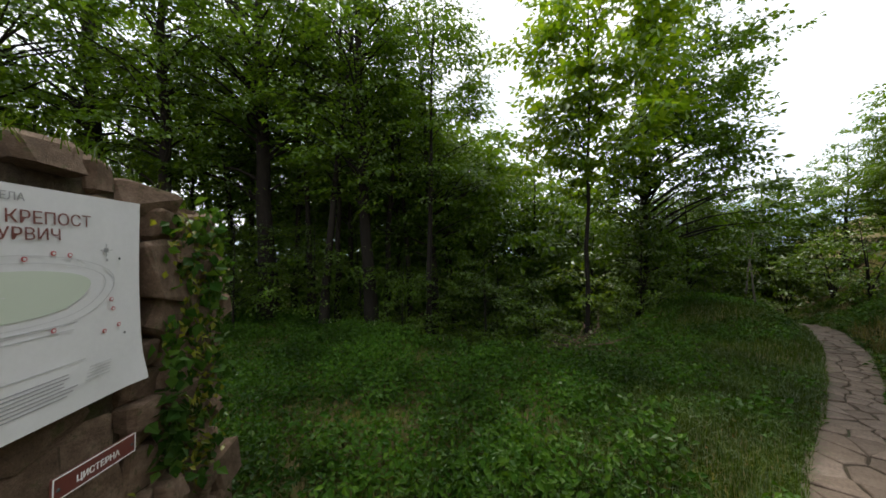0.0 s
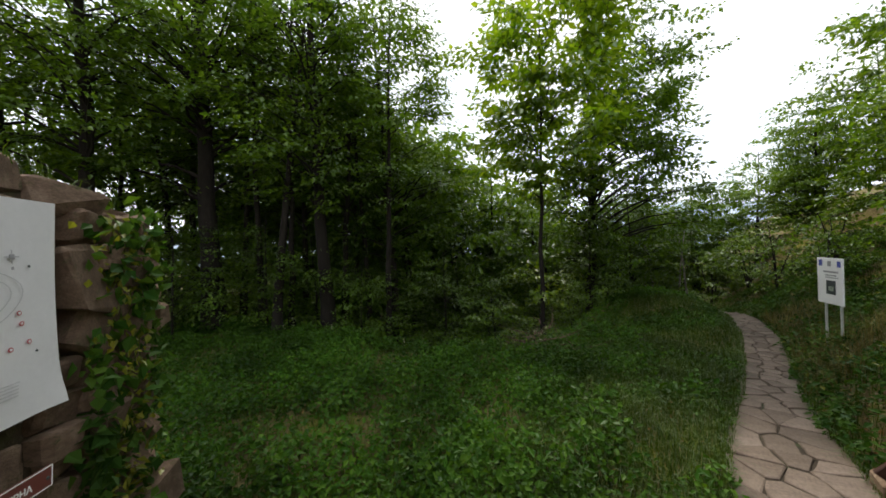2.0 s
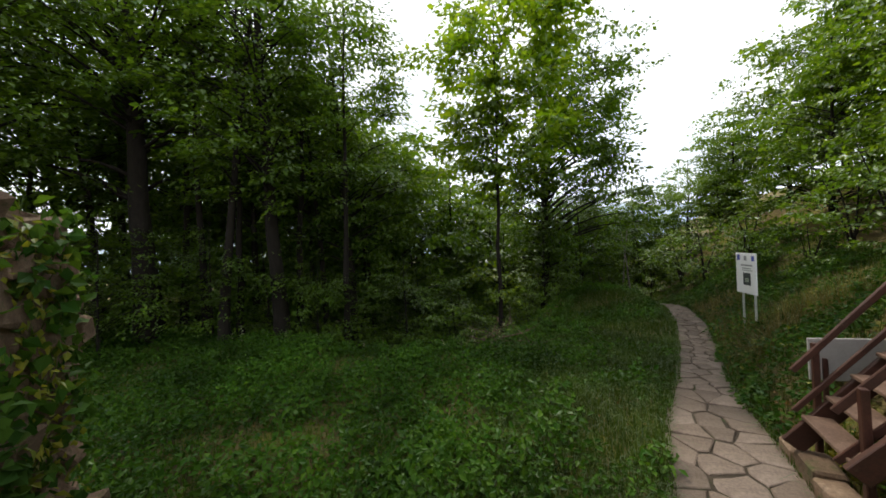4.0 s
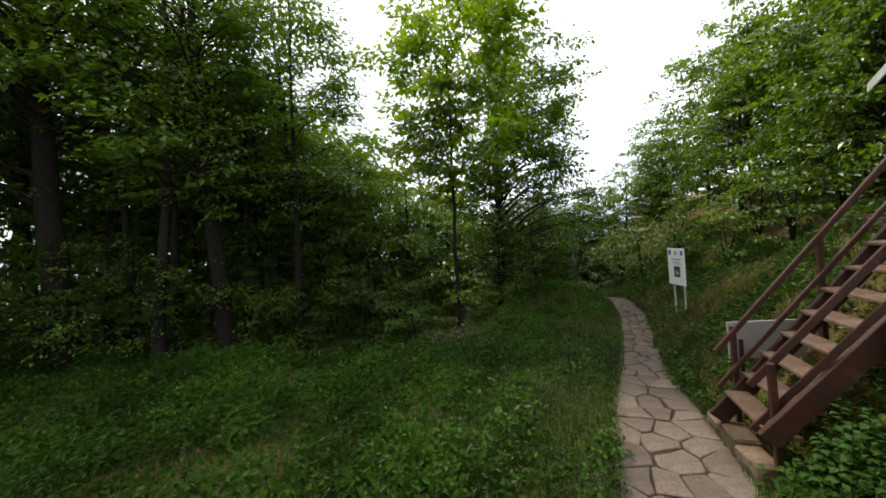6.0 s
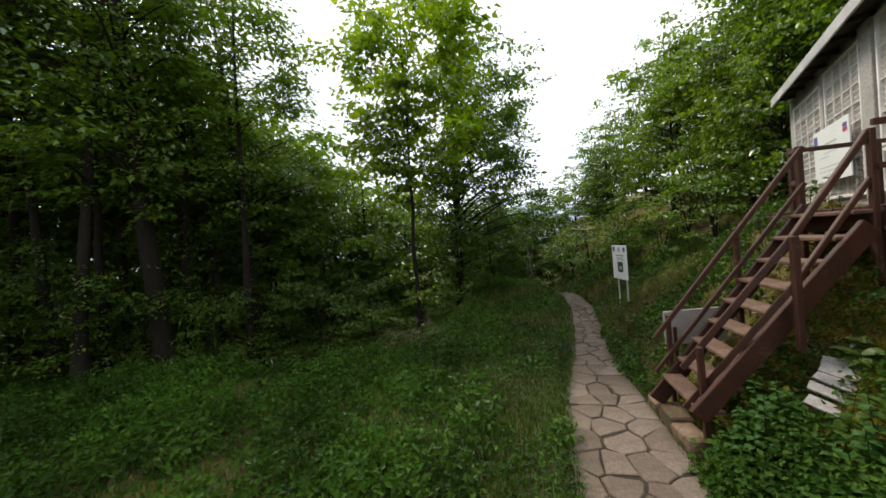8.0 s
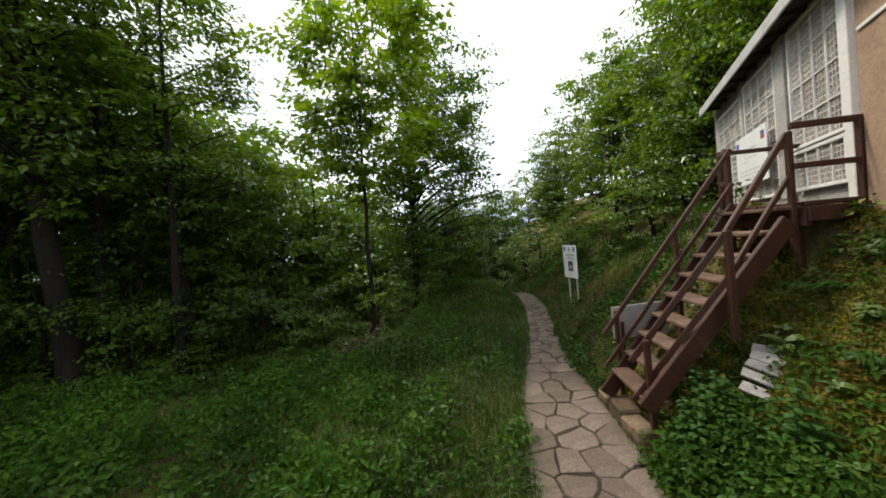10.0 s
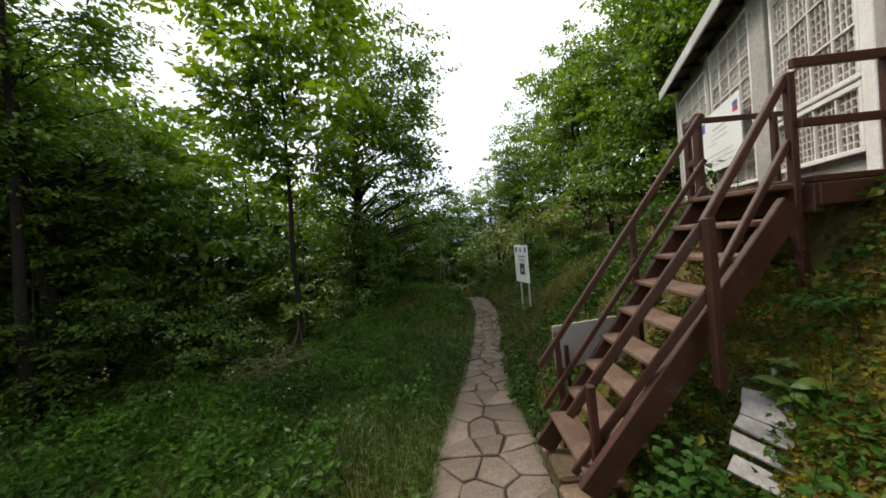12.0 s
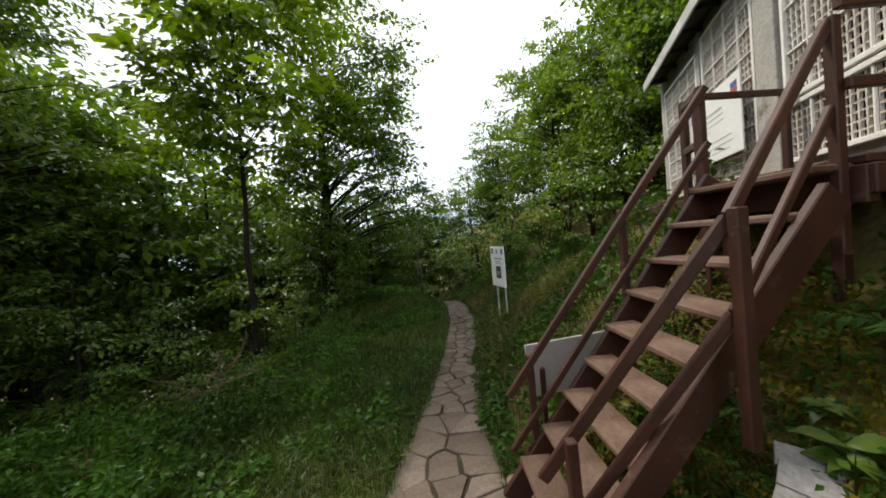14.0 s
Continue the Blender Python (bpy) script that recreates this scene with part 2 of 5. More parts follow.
def thing(name, label, category, m=None, group="", kind=""):
    ob = new(name)
    ob.empty_display_size = 0.1
    ob.matrix_world = m if m is not None else Matrix.Identity(4)
    return tagged(ob, label, category, group, kind)


def box(bm, m, sx, sy, sz, bevel=0.006, wobble=0.0):
    """A bevelled box of full size sx sy sz about the pose m."""
    r = bmesh.ops.create_cube(bm, size=1.0, matrix=m @ Matrix.Diagonal((sx, sy, sz, 1)))
    vs = r["verts"]
    if bevel:
        es = list({e for v in vs for e in v.link_edges})
        r2 = bmesh.ops.bevel(bm, geom=es, offset=bevel, segments=1, affect="EDGES", profile=0.5)
        vs = r2["verts"]
    if wobble:
        for v in vs:
            v.co += Vector(rng.normal(0, wobble, 3))
    return bm


def boxes(*specs, bevel=0.006):
    bm = bmesh.new()
    for m, sx, sy, sz in specs:
        box(bm, m, sx, sy, sz, bevel)
    return bm


def beam(a, b, w, h, up=(0, 0, 1), bevel=0.006):
    """A bevelled timber from a to b; w across, h along up."""
    a, b = Vector(a), Vector(b)
    y = (b - a).normalized()
    x = y.cross(Vector(up)).normalized()
    z = x.cross(y)
    m = Matrix((x, y, z)).transposed().to_4x4()
    m.translation = (a + b) / 2
    return box(bmesh.new(), m, w, (b - a).length, h, bevel)


def tubes(paths, sides=7):
    """Tapered tubes: paths of (points, radii) to arrays of vertices and quads."""
    V, F, base = [], [], 0
    ang = np.linspace(0, 2 * np.pi, sides, endpoint=False)
    for pts, rad in paths:
        pts = np.asarray(pts, float)
        d = np.gradient(pts, axis=0)
        d /= np.linalg.norm(d, axis=1)[:, None] + 1e-9
        ref = np.where(np.abs(d[:, 2:3]) > 0.9, np.array([[1.0, 0, 0]]), np.array([[0, 0, 1.0]]))
        u = np.cross(d, ref)
        u /= np.linalg.norm(u, axis=1)[:, None] + 1e-9
        for i in range(1, len(u)):
            if u[i] @ u[i - 1] < 0:
                u[i] *= -1
        w = np.cross(d, u)
        ring = pts[:, None] + np.asarray(rad)[:, None, None] * (np.cos(ang)[None, :, None] * u[:, None] + np.sin(ang)[None, :, None] * w[:, None])
        V.append(ring.reshape(-1, 3))
        n = len(pts)
        i, j = np.meshgrid(np.arange(n - 1), np.arange(sides), indexing="ij")
        k = (j + 1) % sides
        F.append((base + np.stack([i * sides + j, i * sides + k, (i + 1) * sides + k, (i + 1) * sides + j], -1)).reshape(-1, 4))
        base += n * sides
    return np.concatenate(V), np.concatenate(F)


def leaves(pos, size, flat=0.6, width=0.55, droop=0.3, r=None, heading=None):
    """Pointed leaves, folded along the rib: arrays of vertices and quads."""
    r = r or rng
    n = len(pos)
    yaw = r.uniform(0, 2 * np.pi, n) if heading is None else heading
    pitch = r.normal(-droop, (1 - flat) * 0.9 + 0.15, n)
    roll = r.normal(0, (1 - flat) * 1.1 + 0.1, n)
    f = np.stack([np.cos(yaw) * np.cos(pitch), np.sin(yaw) * np.cos(pitch), np.sin(pitch)], -1)
    s = np.stack([-np.sin(yaw), np.cos(yaw), np.zeros(n)], -1)
    up = np.cross(f, s)
    s2 = s * np.cos(roll)[:, None] + up * np.sin(roll)[:, None]
    up2 = np.cross(f, s2)
    L = np.broadcast_to(size, n)[:, None] * r.uniform(0.65, 1.25, n)[:, None]
    mid = pos + f * L * 0.42
    lift = up2 * L * 0.10
    V = np.stack([pos, mid + s2 * L * width * 0.5 + lift, pos + f * L - lift * 0.8, mid - s2 * L * width * 0.5 + lift], 1).reshape(-1, 3)
    return V, np.arange(4 * n).reshape(n, 4)


def blades(pos, length, width, lean=0.5, r=None):
    """Grass blades, each a narrow bent strip of two quads."""
    r = r or rng
    n = len(pos)
    yaw = r.uniform(0, 2 * np.pi, n)
    f = np.stack([np.cos(yaw), np.sin(yaw), np.zeros(n)], -1)
    s = np.stack([-np.sin(yaw), np.cos(yaw), np.zeros(n)], -1)
    L = (np.broadcast_to(length, n) * r.uniform(0.5, 1.3, n))[:, None]
    k = (np.abs(r.normal(0, lean, n)) + 0.1)[:, None]
    z = np.array([[0, 0, 1.0]])
    m = pos + z * L * 0.6 + f * L * 0.22 * k
    t = pos + z * L * (1.0 - 0.25 * k) + f * L * 0.75 * k
    w = np.broadcast_to(width, n)[:, None] * 0.5
    V = np.stack([pos - s * w, pos + s * w, m + s * w * 0.8, m - s * w * 0.8, t + s * w * 0.12, t - s * w * 0.12], 1).reshape(-1, 3)
    b = 6 * np.arange(n)[:, None]
    F = np.stack([b + [0, 1, 2, 3], b + [3, 2, 4, 5]], 1).reshape(-1, 4)
    return V, F


def joined(*vf):
    V, F, base = [], [], 0
    for v, f in vf:
        V.append(v)
        F.append(f + base)
        base += len(v)
    return np.concatenate(V), np.concatenate(F)


# ---------------------------------------------------------------- the lie of the land
EDGE_X = [-40, -12, -9.5, -7.5, -5.5, -3.8, -2.9, -2.1, -1.7, -1.2, 0.0]
EDGE_Y = [3.2, 4.3, 4.7, 4.9, 5.1, 5.4, 5.8, 6.6, 8.4, 13.0, 20.0]
PATH_Y = [-12, -2, 1.5, 3.2, 3.9, 4.6, 5.4, 6.1, 7.8, 9.9, 11.9, 13.5, 15.5, 18]
PATH_L = [-0.6, 0.0, 0.25, 0.34, 0.38, 0.46, 0.60, 0.76, 1.02, 1.25, 1.28, 1.05, 0.5, -0.6]
PATH_R = [0.5, 1.1, 1.30, 1.36, 1.40, 1.40, 1.38, 1.40, 1.64, 1.90, 1.88, 1.65, 1.1, 0.0]


def smoothstep(a, b, x):
    t = np.clip((x - a) / (b - a), 0, 1)
    return t * t * (3 - 2 * t)


def bumps(x, y):
    return 0.035 * np.sin(1.7 * x + 0.6 * y) * np.cos(1.3 * y - 0.4 * x) + 0.02 * np.sin(3.9 * x - 2.1 * y) + 0.012 * np.sin(7.3 * x + 5.1 * y)


def land(x, y):
    """Height of the ground."""
    x, y = np.asarray(x, float), np.asarray(y, float)
    pl, pr = np.interp(y, PATH_Y, PATH_L), np.interp(y, PATH_Y, PATH_R)
    on_path = smoothstep(0.25, 0.0, np.maximum(pl - x, x - pr))
    h = bumps(x, y) * (1 - on_path)
    # the rim of the meadow and the wooded slope under it
    e = y - np.interp(x, EDGE_X, EDGE_Y)
    side = np.where(x > -2.9, (np.interp(y, EDGE_Y, EDGE_X) - x) * 0.9, e)
    e = np.where(x > 0, -1, np.minimum(e, np.maximum(side, -5)))
    fall = np.clip(e, 0, None)
    h = h - 0.62 * fall * smoothstep(0, 1.2, fall) + 0.018 * np.clip(fall - 6, 0, 9) ** 2
    # the hump beside the far end of the path
    h = h + 0.55 * np.exp(-((x + 0.4) / 1.6) ** 2 - ((y - 12.6) / 2.6) ** 2) * smoothstep(0.05, 0.8, pl - x)
    # the bank under the hut
    d = x - pr - 0.12
    slope = 1.1 - 0.5 * smoothstep(4.2, 9.0, y) - 0.1 * smoothstep(14, 24, y)
    steep = 0.95 * np.clip(d, 0, None) + 1.0 * np.clip(d - 1.12, 0, None)
    near = smoothstep(5.2, 4.0, y)
    rise = (steep * near + slope * np.clip(d, 0, None) * (1 - near)) * smoothstep(-0.1, 0.35, d)
    cap = 2.20 + 1.2 * smoothstep(6.5, 10, y) + 0.22 * np.clip(d - 3.6, 0, 14)
    rise = np.where(rise < cap, rise, cap)
    h = h + rise + smoothstep(0.3, 1.2, d) * (0.10 * np.sin(2.3 * y + 1.1 * x) + 0.06 * np.sin(5.1 * y - 3 * x))
    # the brow where the path tips over
    h = h - 0.085 * np.clip(y - 11.8, 0, 9) ** 1.5 * smoothstep(-3.5, -0.5, x) * smoothstep(4.5, 2.0, x)
    # far off: the valley
    far = np.hypot(x, y - 5)
    h = h * (1 - smoothstep(35, 90, far)) - 25 * smoothstep(40, 160, far)
    return h


fine_x = np.arange(-13, 9.01, 0.14)
fine_y = np.arange(-4, 20.01, 0.14)
out = np.cumsum(0.2 * 1.22 ** np.arange(44))
gx = np.concatenate([-13 - out[::-1], fine_x, 9 + out])
gy = np.concatenate([-4 - out[::-1], fine_y, 20 + out])
GX, GY = np.meshgrid(gx, gy)
GZ = land(GX, GY)
nx, ny = len(gx), len(gy)
i, j = np.meshgrid(np.arange(ny - 1), np.arange(nx - 1), indexing="ij")
ground_me = array_mesh("ground", np.stack([GX, GY, GZ], -1).reshape(-1, 3), np.stack([i * nx + j, i * nx + j + 1, (i + 1) * nx + j + 1, (i + 1) * nx + j], -1).reshape(-1, 4), M_SOIL, True)
tagged(new("ground", ground_me), "dark earth of a clearing with a wooded slope and a bank", "ground", kind="structure")


def ridge(name, dist, az0, az1, base, top, seed):
    """A far wooded ridge: a long solid hill on the horizon."""
    az = np.radians(np.linspace(az0, az1, 90))
    hgt = top + 14 * np.sin(az * 7 + seed) + 7 * np.sin(az * 19 + 2 * seed) + 3 * np.sin(az * 47)
    rows = []
    for k, (dd, hh) in enumerate(((-120, 0.0), (-60, 0.45), (0, 1.0), (90, 0.5), (200, 0.0))):
        rows.append(np.stack([np.sin(az) * (dist + dd), np.cos(az) * (dist + dd), base + (hgt - base) * hh], -1))
    R = np.stack(rows)
    a, b = np.meshgrid(np.arange(4), np.arange(89), indexing="ij")
    me = array_mesh(name, R.reshape(-1, 3), np.stack([a * 90 + b, a * 90 + b + 1, (a + 1) * 90 + b + 1, (a + 1) * 90 + b], -1).reshape(-1, 4), M_HILL, True)
    return tagged(new(name, me), "wooded hills in the distance with blue-green haze painted into their colour", "hills", kind="structure")


ridge("backdrop_hills", 900, -75, 75, -60, 62, 1.0)

# ---------------------------------------------------------------- stone wall with banner
WALL_O = Vector((-2.10, -0.17, 0))
WALL_D = Vector((-0.737, 0.677, 0)).normalized()
WALL_N = Vector((0.677, 0.737, 0)).normalized()
WALL_M = Matrix((WALL_D, -WALL_N, Vector((0, 0, 1)))).transposed().to_4x4()
WALL_M.translation = WALL_O


def stone_mesh(seed):
    """A rough block about one unit in size, with broken edges."""
    r = np.random.default_rng(seed)
    bm = bmesh.new()
    bmesh.ops.create_cube(bm, size=1.02)
    for v in bm.verts:
        v.co += Vector(r.normal(0, 0.085, 3))
    bmesh.ops.bevel(bm, geom=bm.edges[:], offset=r.uniform(0.09, 0.15), segments=1, affect="EDGES")
    for v in bm.verts:
        v.co += Vector(r.normal(0, 0.026, 3))
    bmesh.ops.triangulate(bm, faces=bm.faces[:])
    return bm_mesh("stone", bm, M_STONE)


STONES = [stone_mesh(s) for s in range(14)]


def wall_top(s):
    return 2.72 + 0.05 * math.sin(4 * s) - 0.10 * max(0, s - 0.2) - 0.9 * max(0, s - 1.15) ** 1.2


def build_wall():
    wall = thing("wall_ruin", "rubble stone wall of a ruin with moss and weeds", "wall", WALL_M, kind="structure")
    S0, S1, TH = -5.0, 1.42, 0.8
    n = 60
    ss = np.linspace(S0, S1 - 0.10, n)
    V = []
    for s in ss:
        t = wall_top(s) - 0.10
        V += [(s, 0.09, -1.2), (s, 0.09, t), (s, TH - 0.08, t), (s, TH - 0.08, -1.2)]
    F = [(4 * k + a, 4 * k + 4 + a, 4 * k + 4 + b, 4 * k + b) for k in range(n - 1) for a, b in ((0, 1), (1, 2), (2, 3))]
    F += [(0, 1, 2, 3), (4 * n - 4, 4 * n - 1, 4 * n - 2, 4 * n - 3)]
    part("mortar_core", array_mesh("mortar_core", V, F, M_MORTAR), M_MORTAR, wall, "crumbling earthen mortar")
    r = np.random.default_rng(3)
    count = [0]

    def lay(x, y, z, sx, sy, sz, turn=0.0):
        ob = new("stone", STONES[count[0] % len(STONES)])
        count[0] += 1
        ob.parent = wall
        flip = r.integers(0, 4) * 90
        if flip % 180:
            sx, sz = sz, sx
        ob.matrix_local = pose(x, y, z, r.normal(0, 4), flip + r.normal(0, 11), turn + r.normal(0, 6)) @ Matrix.Diagonal((sx, sy, sz, 1))

    # the long face
    z = -0.35
    while z < 2.75:
        hh = r.uniform(0.17, 0.33)
        s = S1 + r.uniform(-0.05, 0.05) + 0.10 * math.sin(5 * z)
        while s > S0 + 2.2:
            ww = r.uniform(0.13, 0.25) if s > 0.65 else r.uniform(0.2, 0.44)
            if s < -0.6:
                ww *= 1.8
            zz = z + hh / 2
            if zz + hh / 2 < wall_top(s - ww / 2) + 0.04 and ww < 0.2 and hh > 0.24:
                for f in (0.25, 0.75):
                    lay(s - ww / 2 + r.normal(0, 0.015), 0.10 + r.normal(0, 0.025), z + hh * f, ww * r.uniform(0.9, 1.1), r.uniform(0.2, 0.3), hh * r.uniform(0.45, 0.55))
            elif zz + hh / 2 < wall_top(s - ww / 2) + 0.04:
                lay(s - ww / 2, 0.125 + r.normal(0, 0.015) + (0.075 if s < 0.75 else -0.03), zz + r.normal(0, 0.02), ww * r.uniform(0.94, 1.08), r.uniform(0.2, 0.3), hh * r.uniform(0.9, 1.12))
            s -= ww
        z += hh
    # the broken end
    z = -0.35
    while z < 2.6:
        hh = r.uniform(0.13, 0.26)
        y = 0.24
        while y < TH:
            ww = r.uniform(0.15, 0.34)
            if z + hh < wall_top(S1) + 0.02:
                lay(S1 - 0.10 + 0.10 * math.sin(5 * z) + r.normal(0, 0.035), y + ww / 2, z + hh / 2, ww, r.uniform(0.2, 0.3), hh, 90)
            y += ww
        z += hh
    # the coping
    s = S1 - 0.1
    while s > S0 + 2.2:
        ww = r.uniform(0.18, 0.42)
        for y in (0.2, 0.5):
            lay(s - ww / 2, y, wall_top(s - ww / 2) - 0.06 + r.normal(0, 0.02), ww, r.uniform(0.28, 0.38), r.uniform(0.10, 0.2))
        s -= ww


build_wall()


def flat_text(body, size, mat, m, parent, bold=0.0, align="LEFT"):
    cu = bpy.data.curves.new("lettering", "FONT")
    cu.body, cu.size, cu.align_x, cu.extrude, cu.offset = body, size, align, 0.0006, bold
    ob = new("lettering", cu)
    dg = bpy.context.evaluated_depsgraph_get()
    me = bpy.data.meshes.new_from_object(ob.evaluated_get(dg))
    bpy.data.objects.remove(ob)
    me.materials.clear()
    me.materials.append(mat)
    t = part("lettering", me, mat, parent)
    t.matrix_local = m
    return t


def build_banner():
    """In its own plane: x along the wall to its end, z up; the face looks along -y."""
    W, H = 1.55, 0.96
    b = thing("banner", "white vinyl map banner hung on a stone wall", "banner", WALL_M @ pose(-0.975, -0.06, 1.57))
    nx_, nz_ = 30, 20
    V, F = [], []
    for layer in (0, 0.004):
        for k in range(nz_ + 1):
            for q in range(nx_ + 1):
                x, z = W * q / nx_, H * k / nz_
                curl = 0.022 * math.exp(-((x - W) / 0.07) ** 2 - (z / 0.10) ** 2)
                pull = -0.018 * math.sin(math.pi * z / H) * (x / W) ** 6
                V.append((x + pull, layer + 0.003 * math.sin(5 * x + 2 * z) - curl, z - 0.01 * (x / W) * (1 - z / H)))
    a = (nx_ + 1) * (nz_ + 1)
    for k in range(nz_):
        for q in range(nx_):
            p = k * (nx_ + 1) + q
            F += [(p, p + 1, p + nx_ + 2, p + nx_ + 1), (a + p, a + p + nx_ + 1, a + p + nx_ + 2, a + p + 1)]
    part("sheet", array_mesh("sheet", V, F, M_BANNER, True), M_BANNER, b)
    up = pose(0, 0, 0, 90, 0, 0)

    def put(x, z, d=-0.0052):
        return Matrix.Translation((x, d, z)) @ up

    flat_text("БЕЛА", 0.042, M_INK_GREY, put(W - 0.672, 0.897), b, 0.0)
    flat_text("КРЕПОСТ", 0.071, M_INK_RED, put(W - 0.632, 0.812), b, 0.0)
    flat_text("УРВИЧ", 0.068, M_INK_RED, put(W - 0.655, 0.747), b, 0.0)

    def marks(specs, mat, name):
        bm = bmesh.new()
        for x, z, w, h, kind in specs:
            if kind == "dot":
                bmesh.ops.create_cone(bm, cap_ends=True, segments=14, radius1=w, radius2=w, depth=0.0012, matrix=Matrix.Translation((x, -0.0050, z)) @ up)
            else:
                bmesh.ops.create_cube(bm, size=1.0, matrix=Matrix.Translation((x, -0.0050, z)) @ Matrix.Diagonal((w, 0.0012, h, 1)))
        return part(name, bm, mat, b)

    # the plan: pale hilltop, outline of the walls, round markers, lines of small print
    def band(cx, cz, rx, rz, mat, d, wave, name, inner=0.0):
        """A flat patch, or an outline where inner is given."""
        ts = np.linspace(0, 2 * math.pi, 41)[:-1]
        ring = [(math.cos(t) * rx * (1 + wave * math.sin(3 * t)), math.sin(t) * rz * (1 + wave * math.cos(2 * t))) for t in ts]
        V = [(cx + x, d, cz + z) for x, z in ring] + [(cx + x * inner, d, cz + z * inner) for x, z in ring]
        return part(name, array_mesh(name, V, [(40 + k, 40 + (k + 1) % 40, (k + 1) % 40, k) for k in range(40)], mat), mat, b)

    band(W - 0.60, 0.53, 0.42, 0.165, M_INK_LIGHT, -0.0048, 0.05, "outline", 0.985)
    band(W - 0.60, 0.53, 0.37, 0.135, M_INK_LIGHT, -0.0048, 0.06, "outline", 0.985)
    band(W - 0.64, 0.53, 0.33, 0.105, M_INK_GREEN, -0.0044, 0.08, "hilltop", 0.02)
    for x, z in [(W - 0.569, 0.671), (W - 0.462, 0.692), (W - 0.395, 0.683), (W - 0.199, 0.459), (W - 0.191, 0.412), (W - 0.161, 0.326), (W - 0.241, 0.311), (W - 0.471, 0.369)]:
        ringed = marks([(x, z, 0.0105, 0, "dot")], M_INK_ROSE, "marker")
        bm = bmesh.new()
        bmesh.ops.create_cone(bm, cap_ends=True, segments=12, radius1=0.006, radius2=0.006, depth=0.0012, matrix=Matrix.Translation((x, -0.0062, z)) @ up)
        part("marker_face", bm, M_BANNER, ringed)
    for x, z in ((W - 0.147, 0.66), (W - 0.129, 0.277)):
        marks([(x, z, 0.006, 0, "dot")], M_INK_DARK, "eyelet")
    marks([(W - 0.219, 0.704, 0.003, 0.062, "bar"), (W - 0.219, 0.704, 0.062, 0.003, "bar"), (W - 0.219, 0.704, 0.022, 0.022, "bar"), (W - 0.217, 0.655, 0.010, 0.012, "bar")], M_INK_GREY, "compass_rose")
    r = np.random.default_rng(5)
    marks([(W - 0.265 - 0.004 * k, 0.165 - 0.014 * k, 0.125 - 0.02 * r.random(), 0.0035, "bar") for k in range(5)], M_INK_LIGHT, "small_print")
    marks([(W - 0.62, 0.165 - 0.015 * k, 0.36 + 0.12 * r.random(), 0.0045, "bar") for k in range(7)], M_INK_GREY, "small_print")
    marks([(W - 0.62, 0.385, 0.50, 0.004, "bar"), (W - 0.62, 0.355, 0.46, 0.004, "bar"), (W - 0.55, 0.21, 0.42, 0.003, "bar")], M_INK_LIGHT, "road_line")


build_banner()


def build_plate():
    p = thing("direction_plate", "brown metal plate lettered in white on a stone wall", "sign", WALL_M @ pose(0.29, -0.055, 1.262, 0, 4.0, 0))
    part("plate", boxes((Matrix.Identity(4), 0.42, 0.012, 0.098), bevel=0.003), M_SIGNRED, p)
    rim = [(pose(0, -0.0065, s * 0.045), 0.415, 0.002, 0.0045) for s in (-1, 1)] + [(pose(s * 0.2055, -0.0065, 0), 0.0045, 0.002, 0.0855) for s in (-1, 1)]
    part("rim", boxes(*rim, bevel=0), M_BOARD, p, "white painted border")
    flat_text("ЦИСТЕРНА", 0.04, M_BOARD, Matrix.Translation((0, -0.0075, -0.018)) @ pose(0, 0, 0, 90, 0, 0), p, 0.0008, "CENTER")
    for s in (-1, 1):
        bm = bmesh.new()
        bmesh.ops.create_cone(bm, cap_ends=True, segments=10, radius1=0.009, radius2=0.006, depth=0.006, matrix=pose(s * 0.185, -0.008, -0.005, 90, 0, 0))
        part("screw", bm, M_INK_DARK, p, "dark screw head")


build_plate()

# ---------------------------------------------------------------- wooden stair
RISE, RUN, TREADS = 0.206, 0.157, 9
ST_X, ST_Z = 1.47, 0.37
Y_FAR, Y_NEAR, Y_STR = 4.17, 3.40, 3.26
SL = RISE / RUN


